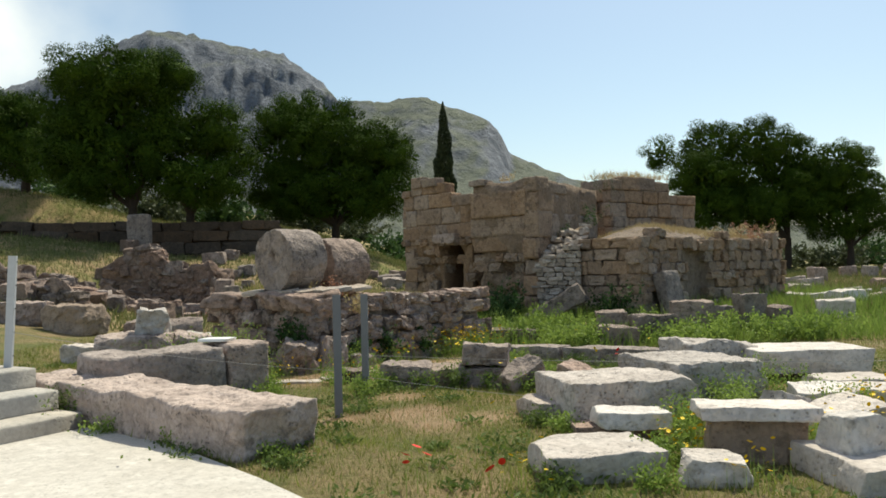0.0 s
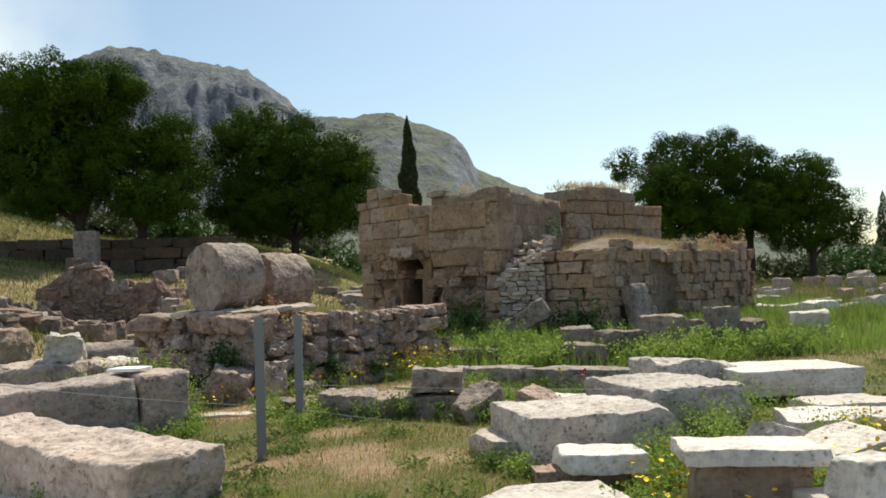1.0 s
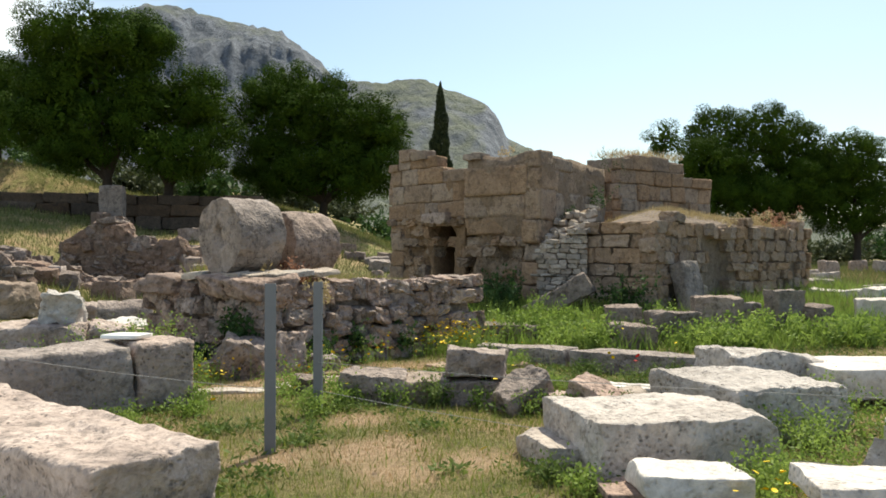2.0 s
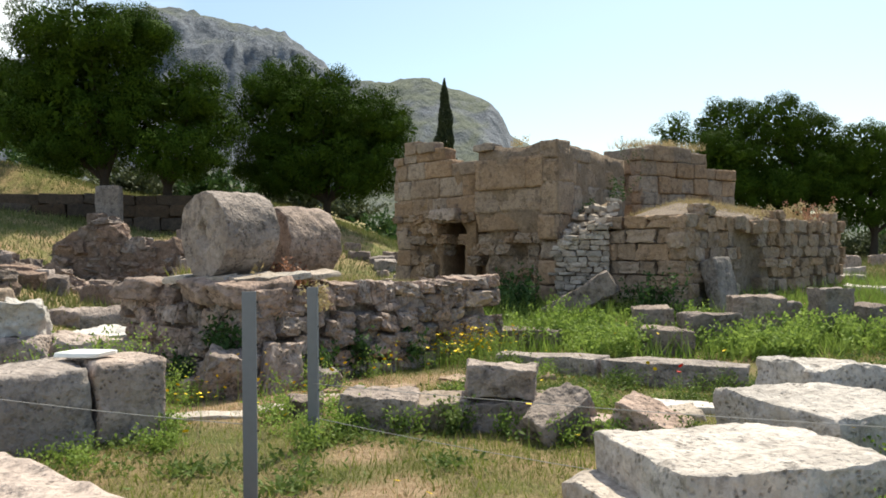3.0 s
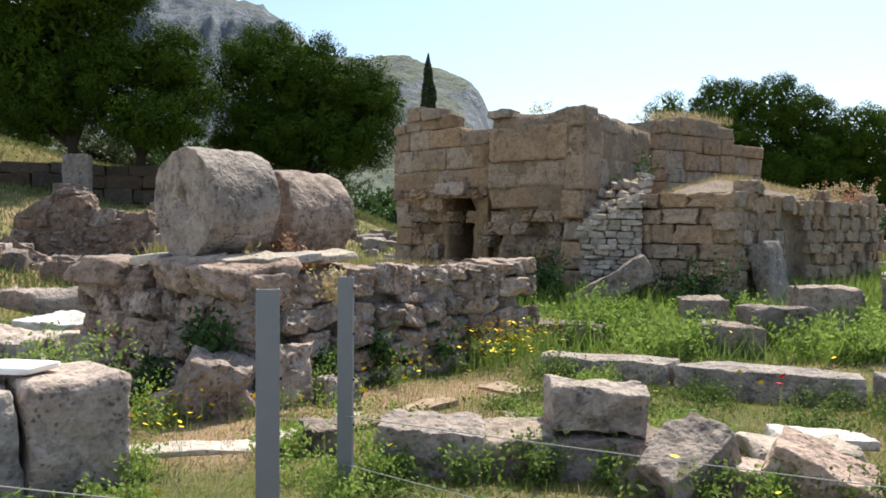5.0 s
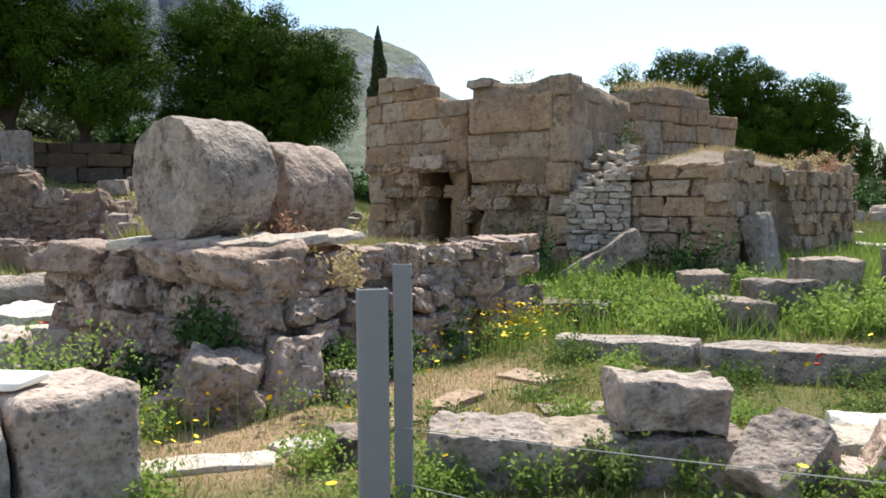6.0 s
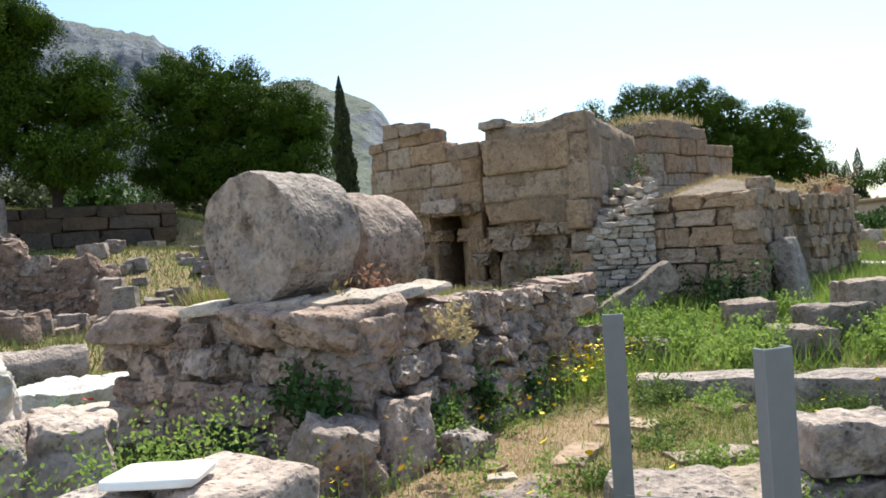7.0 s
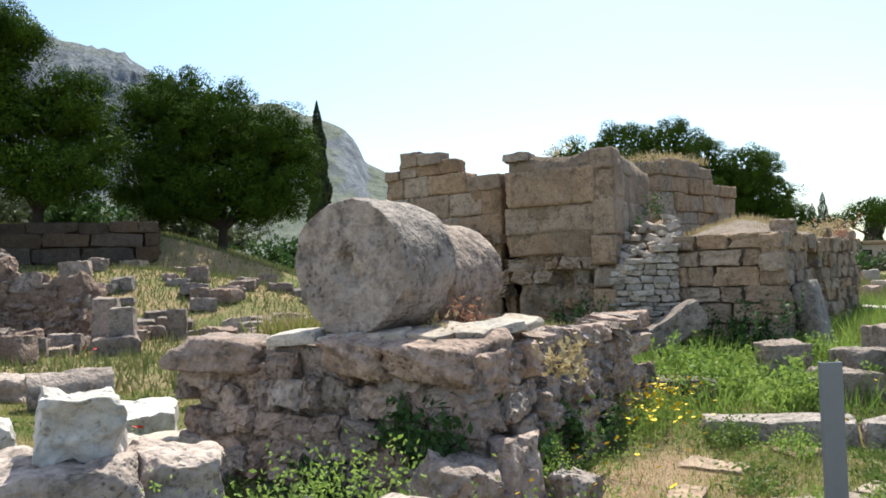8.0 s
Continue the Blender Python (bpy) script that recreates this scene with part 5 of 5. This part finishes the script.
grass("grass_near", 260000, (-7, 8), (3.2, 18), (0.03, 0.10), (0.003, 0.008), GRASS, "short green grass between the stones", 41, lambda x, y, r: (~paved(x, y)) & (r < (0.25 + 0.9 * (patchy(x, y) - 0.25)) * (1 - 0.85 * bare(x, y))))
grass("dry_grass_near", 70000, (-7, 8), (3.2, 18), (0.03, 0.09), (0.003, 0.008), STRAW, "short dry straw grass", 42, lambda x, y, r: (~paved(x, y)) & (r < 1.0 - 1.1 * (patchy(x, y) - 0.1)))
grass("tall_grass", 60000, (0.3, 12), (13.2, 26), (0.15, 0.42), (0.006, 0.014), GREEN, "tall bright green grass by the ruined house", 43, lambda x, y, r: r < 0.3 + patchy(x, y, 0.7, 2.0))
grass("grass_far", 190000, (-30, 34), (17, 60), (0.08, 0.35), (0.012, 0.03), FAR_GRASS, "patchy meadow grass", 44, lambda x, y, r: (np.abs(x) < 0.8 * y) & (r < 0.3 + 1.1 * patchy(x, y, 0.35, 1.0)))
grass("dry_grass_far", 60000, (-30, 34), (17, 60), (0.06, 0.3), (0.012, 0.03), FAR_STRAW, "patchy dry meadow grass", 45, lambda x, y, r: (np.abs(x) < 0.8 * y) & (r < 1.1 - 1.2 * patchy(x, y, 0.35, 1.0)))


TAN_STRAW = leaf_material("trodden_straw", (0.42, 0.26, 0.13), (0.70, 0.52, 0.31), 0.25)
grass("straw_patch", 90000, (-2.8, 1.2), (6.4, 12.6), (0.006, 0.035), (0.003, 0.008), TAN_STRAW, "flattened orange-brown straw on bare soil", 46, lambda x, y, r: r < 1.3 * bare(x, y))


grass("grass_close", 150000, (-3.6, 5.2), (3.9, 12.2), (0.015, 0.07), (0.002, 0.005), GRASS, "fine short green grass close to the path", 47, lambda x, y, r: (~paved(x, y)) & (r < (0.2 + 1.1 * (patchy(x, y, 1.3, 0.6) - 0.15)) * (1 - 0.85 * bare(x, y))))
grass("straw_close", 120000, (-3.6, 5.2), (3.9, 12.2), (0.01, 0.05), (0.002, 0.005), STRAW, "fine dry grass close to the path", 48, lambda x, y, r: (~paved(x, y)) & (r < 1.0 - 1.0 * patchy(x, y, 1.3, 0.6)))


def ground_weeds(n, seed):
    """Low broad-leaved tufts over the near ground."""
    rs = np.random.RandomState(seed)
    k = 900
    cx, cy = rs.uniform(-6, 7.5, k), rs.uniform(4, 17, k)
    ok = ~paved(cx, cy) & (rs.uniform(0, 1, k) < (0.15 + 1.1 * patchy(cx, cy)) * (1 - bare(cx, cy)))
    cx, cy = cx[ok], cy[ok]
    pick = rs.randint(0, len(cx), n)
    r = rs.uniform(0.05, 0.16, len(cx))[pick]
    x, y = cx[pick] + rs.normal(size=n) * r, cy[pick] + rs.normal(size=n) * r
    z = gz(x, y) + rs.uniform(0, 0.6, n) * r
    D = np.column_stack([rs.normal(size=(n, 2)), rs.uniform(0.1, 1.2, n)])
    me = leaf_mesh("ground_weeds", np.column_stack([x, y, z]), D, rs.uniform(0.03, 0.075, n), rs.uniform(0.012, 0.028, n), GREEN_LOW, rs)
    tagged(new("ground_weeds", me), "low leafy weed tufts in the grass", "weeds", kind="stuff")


GREEN_LOW = leaf_material("low_weed_leaves", (0.06, 0.10, 0.02), (0.17, 0.23, 0.06), 0.35)
ground_weeds(42000, 71)


# leafy tufts at the feet of stones and posts
rng = random.Random(33)
for x, y, r, h in ((-0.93, 8.7, 0.14, 0.2), (-0.75, 9.1, 0.2, 0.26), (-0.25, 9.12, 0.16, 0.2), (0.15, 9.15, 0.14, 0.3), (0.6, 9.08, 0.22, 0.22), (0.95, 8.85, 0.16, 0.24), (1.3, 8.7, 0.2, 0.22), (1.75, 8.7, 0.2, 0.2), (-1.35, 9.55, 0.18, 0.22), (-2.1, 9.1, 0.16, 0.2), (-2.0, 8.6, 0.2, 0.16), (-2.5, 8.3, 0.25, 0.14), (-1.35, 5.9, 0.2, 0.12), (-1.15, 5.6, 0.16, 0.1), (-2.2, 6.3, 0.2, 0.14), (-3.0, 6.85, 0.2, 0.16), (-3.75, 7.3, 0.2, 0.35), (0.85, 6.75, 0.16, 0.16), (1.05, 6.5, 0.14, 0.14), (2.35, 7.1, 0.2, 0.3), (2.2, 6.6, 0.16, 0.26), (2.9, 7.6, 0.2, 0.36), (0.75, 4.8, 0.14, 0.14), (1.35, 4.75, 0.16, 0.16), (1.55, 5.3, 0.12, 0.24), (2.75, 5.7, 0.14, 0.24), (1.1, 11.95, 0.3, 0.2), (2.0, 11.5, 0.3, 0.2), (3.0, 11.3, 0.35, 0.22), (4.2, 10.9, 0.3, 0.25), (0.75, 12.3, 0.25, 0.3), (-0.55, 10.2, 0.2, 0.12), (0.4, 10.4, 0.3, 0.14), (1.4, 10.2, 0.3, 0.16), (2.3, 10.4, 0.3, 0.2), (3.2, 10.6, 0.35, 0.25)):
    bush("weed", x, y, r, h, int(1500 * r + 2200 * h), GREEN_LOW if rng.random() < 0.45 else GREEN, int(x * 71 + y * 37 + 900) % 1000, "leafy green tuft at the foot of stones", "weed", (0.018, 0.045), group="tufts at the stones")


def grass_on(name, quad, zf, n, hgt, mat, label, seed):
    """Grass on a raised top over four plan corners."""
    rs = np.random.RandomState(seed)
    a, b, d, e = [np.array(q) for q in quad]
    u, v = rs.uniform(0.03, 0.97, (n, 1)), rs.uniform(0.05, 0.95, (n, 1))
    p = (a * (1 - u) + b * u) * (1 - v) + (e * (1 - u) + d * u) * v
    z = np.array([zf(float(i), float(j)) for i, j in zip(u[:, 0], v[:, 0])]) - 0.03
    P = np.column_stack([p, z])
    D = np.column_stack([rs.normal(size=(n, 2)) * 0.4, np.ones(n)])
    me = leaf_mesh(name, P, D, rs.uniform(*hgt, n), np.full(n, 0.012), mat, rs)
    return tagged(new(name, me), label, "grass", kind="stuff")


PLATQ = [(-3.5, 12.5), (-1.86, 11.2), (0.5, 14.0), (-1.25, 15.4)]
grass_on("platform_grass", PLATQ, lambda u, v: 1.10 - 0.12 * u - 0.28 * v, 9000, (0.08, 0.3), GRASS, "grass growing on the rubble platform", 51)
grass_on("platform_straw", PLATQ, lambda u, v: 1.10 - 0.12 * u - 0.28 * v, 7000, (0.08, 0.32), STRAW, "dry grass on the rubble platform", 52)
grass_on("house_straw", [(4.5, 17.0), (9.4, 21.6), (8.2, 23.0), (3.6, 18.6)], lambda u, v: 2.03 + 0.40 * math.sin(v * 3.1) * (1 - u) * min(1, u * 5), 9000, (0.05, 0.22), STRAW, "dry grass on top of the ruined house", 53)
grass_on("wall_straw", [(4.75, 21.4), (7.0, 22.9), (6.4, 23.8), (4.1, 22.4)], lambda u, v: 3.97, 1100, (0.05, 0.3), STRAW, "dry grass on the broken wall", 54)


# ---- distant building ----
def cottage(x, y):
    ob = holder("stone_building", x, y, "low distant stone building with a dark window", "building")
    for nm, sx, sy, sz, cx, cy, cz, m in (("wall", 12, 6, 2.2, 0, 0, 1.1, WALL_PAINT), ("roof", 12.6, 6.6, 0.3, 0, 0, 2.35, MORTAR), ("window", 0.9, 0.2, 1.0, -4.6, -3.0, 1.2, DARK), ("window", 0.9, 0.2, 1.0, -1.5, -3.0, 1.2, DARK)):
        bm = bmesh.new()
        bmesh.ops.create_cube(bm, size=1)
        for v in bm.verts:
            v.co = Vector((v.co.x * sx + cx, v.co.y * sy + cy, v.co.z * sz + cz))
        bmesh.ops.bevel(bm, geom=bm.edges[:], offset=0.04, segments=1, affect="EDGES")
        part(nm, bm_mesh(nm, bm, m, False), ob)


cottage(50.8, 68)
for k, (x, y, r, h) in enumerate(((-30, 60, 3, 3), (-22, 66, 3, 3), (-14, 70, 3.5, 3), (-9, 75, 3, 2.6), (-4, 66, 2.6, 2.4), (2, 72, 3, 2.2), (14, 66, 3, 2.4), (28, 70, 4, 3), (38, 66, 4, 3), (46, 72, 4, 3), (24, 63, 3.5, 1.8), (31, 62, 3.5, 1.8), (37, 60, 3.5, 1.6), (43, 61, 3.5, 1.6), (-26, 54, 2.6, 2.2), (-20, 52, 2.4, 2.0), (-16, 56, 2.6, 2.0), (-11, 58, 2.6, 2.0), (-2, 58, 2.4, 1.6))):
    bush("hedge_bush", x, y, r, h, 2600, OLIVE if k % 2 else IVY, 300 + k, "distant grey-green bush on the slope", "bush", (0.25, 0.5), group="distant bushes")
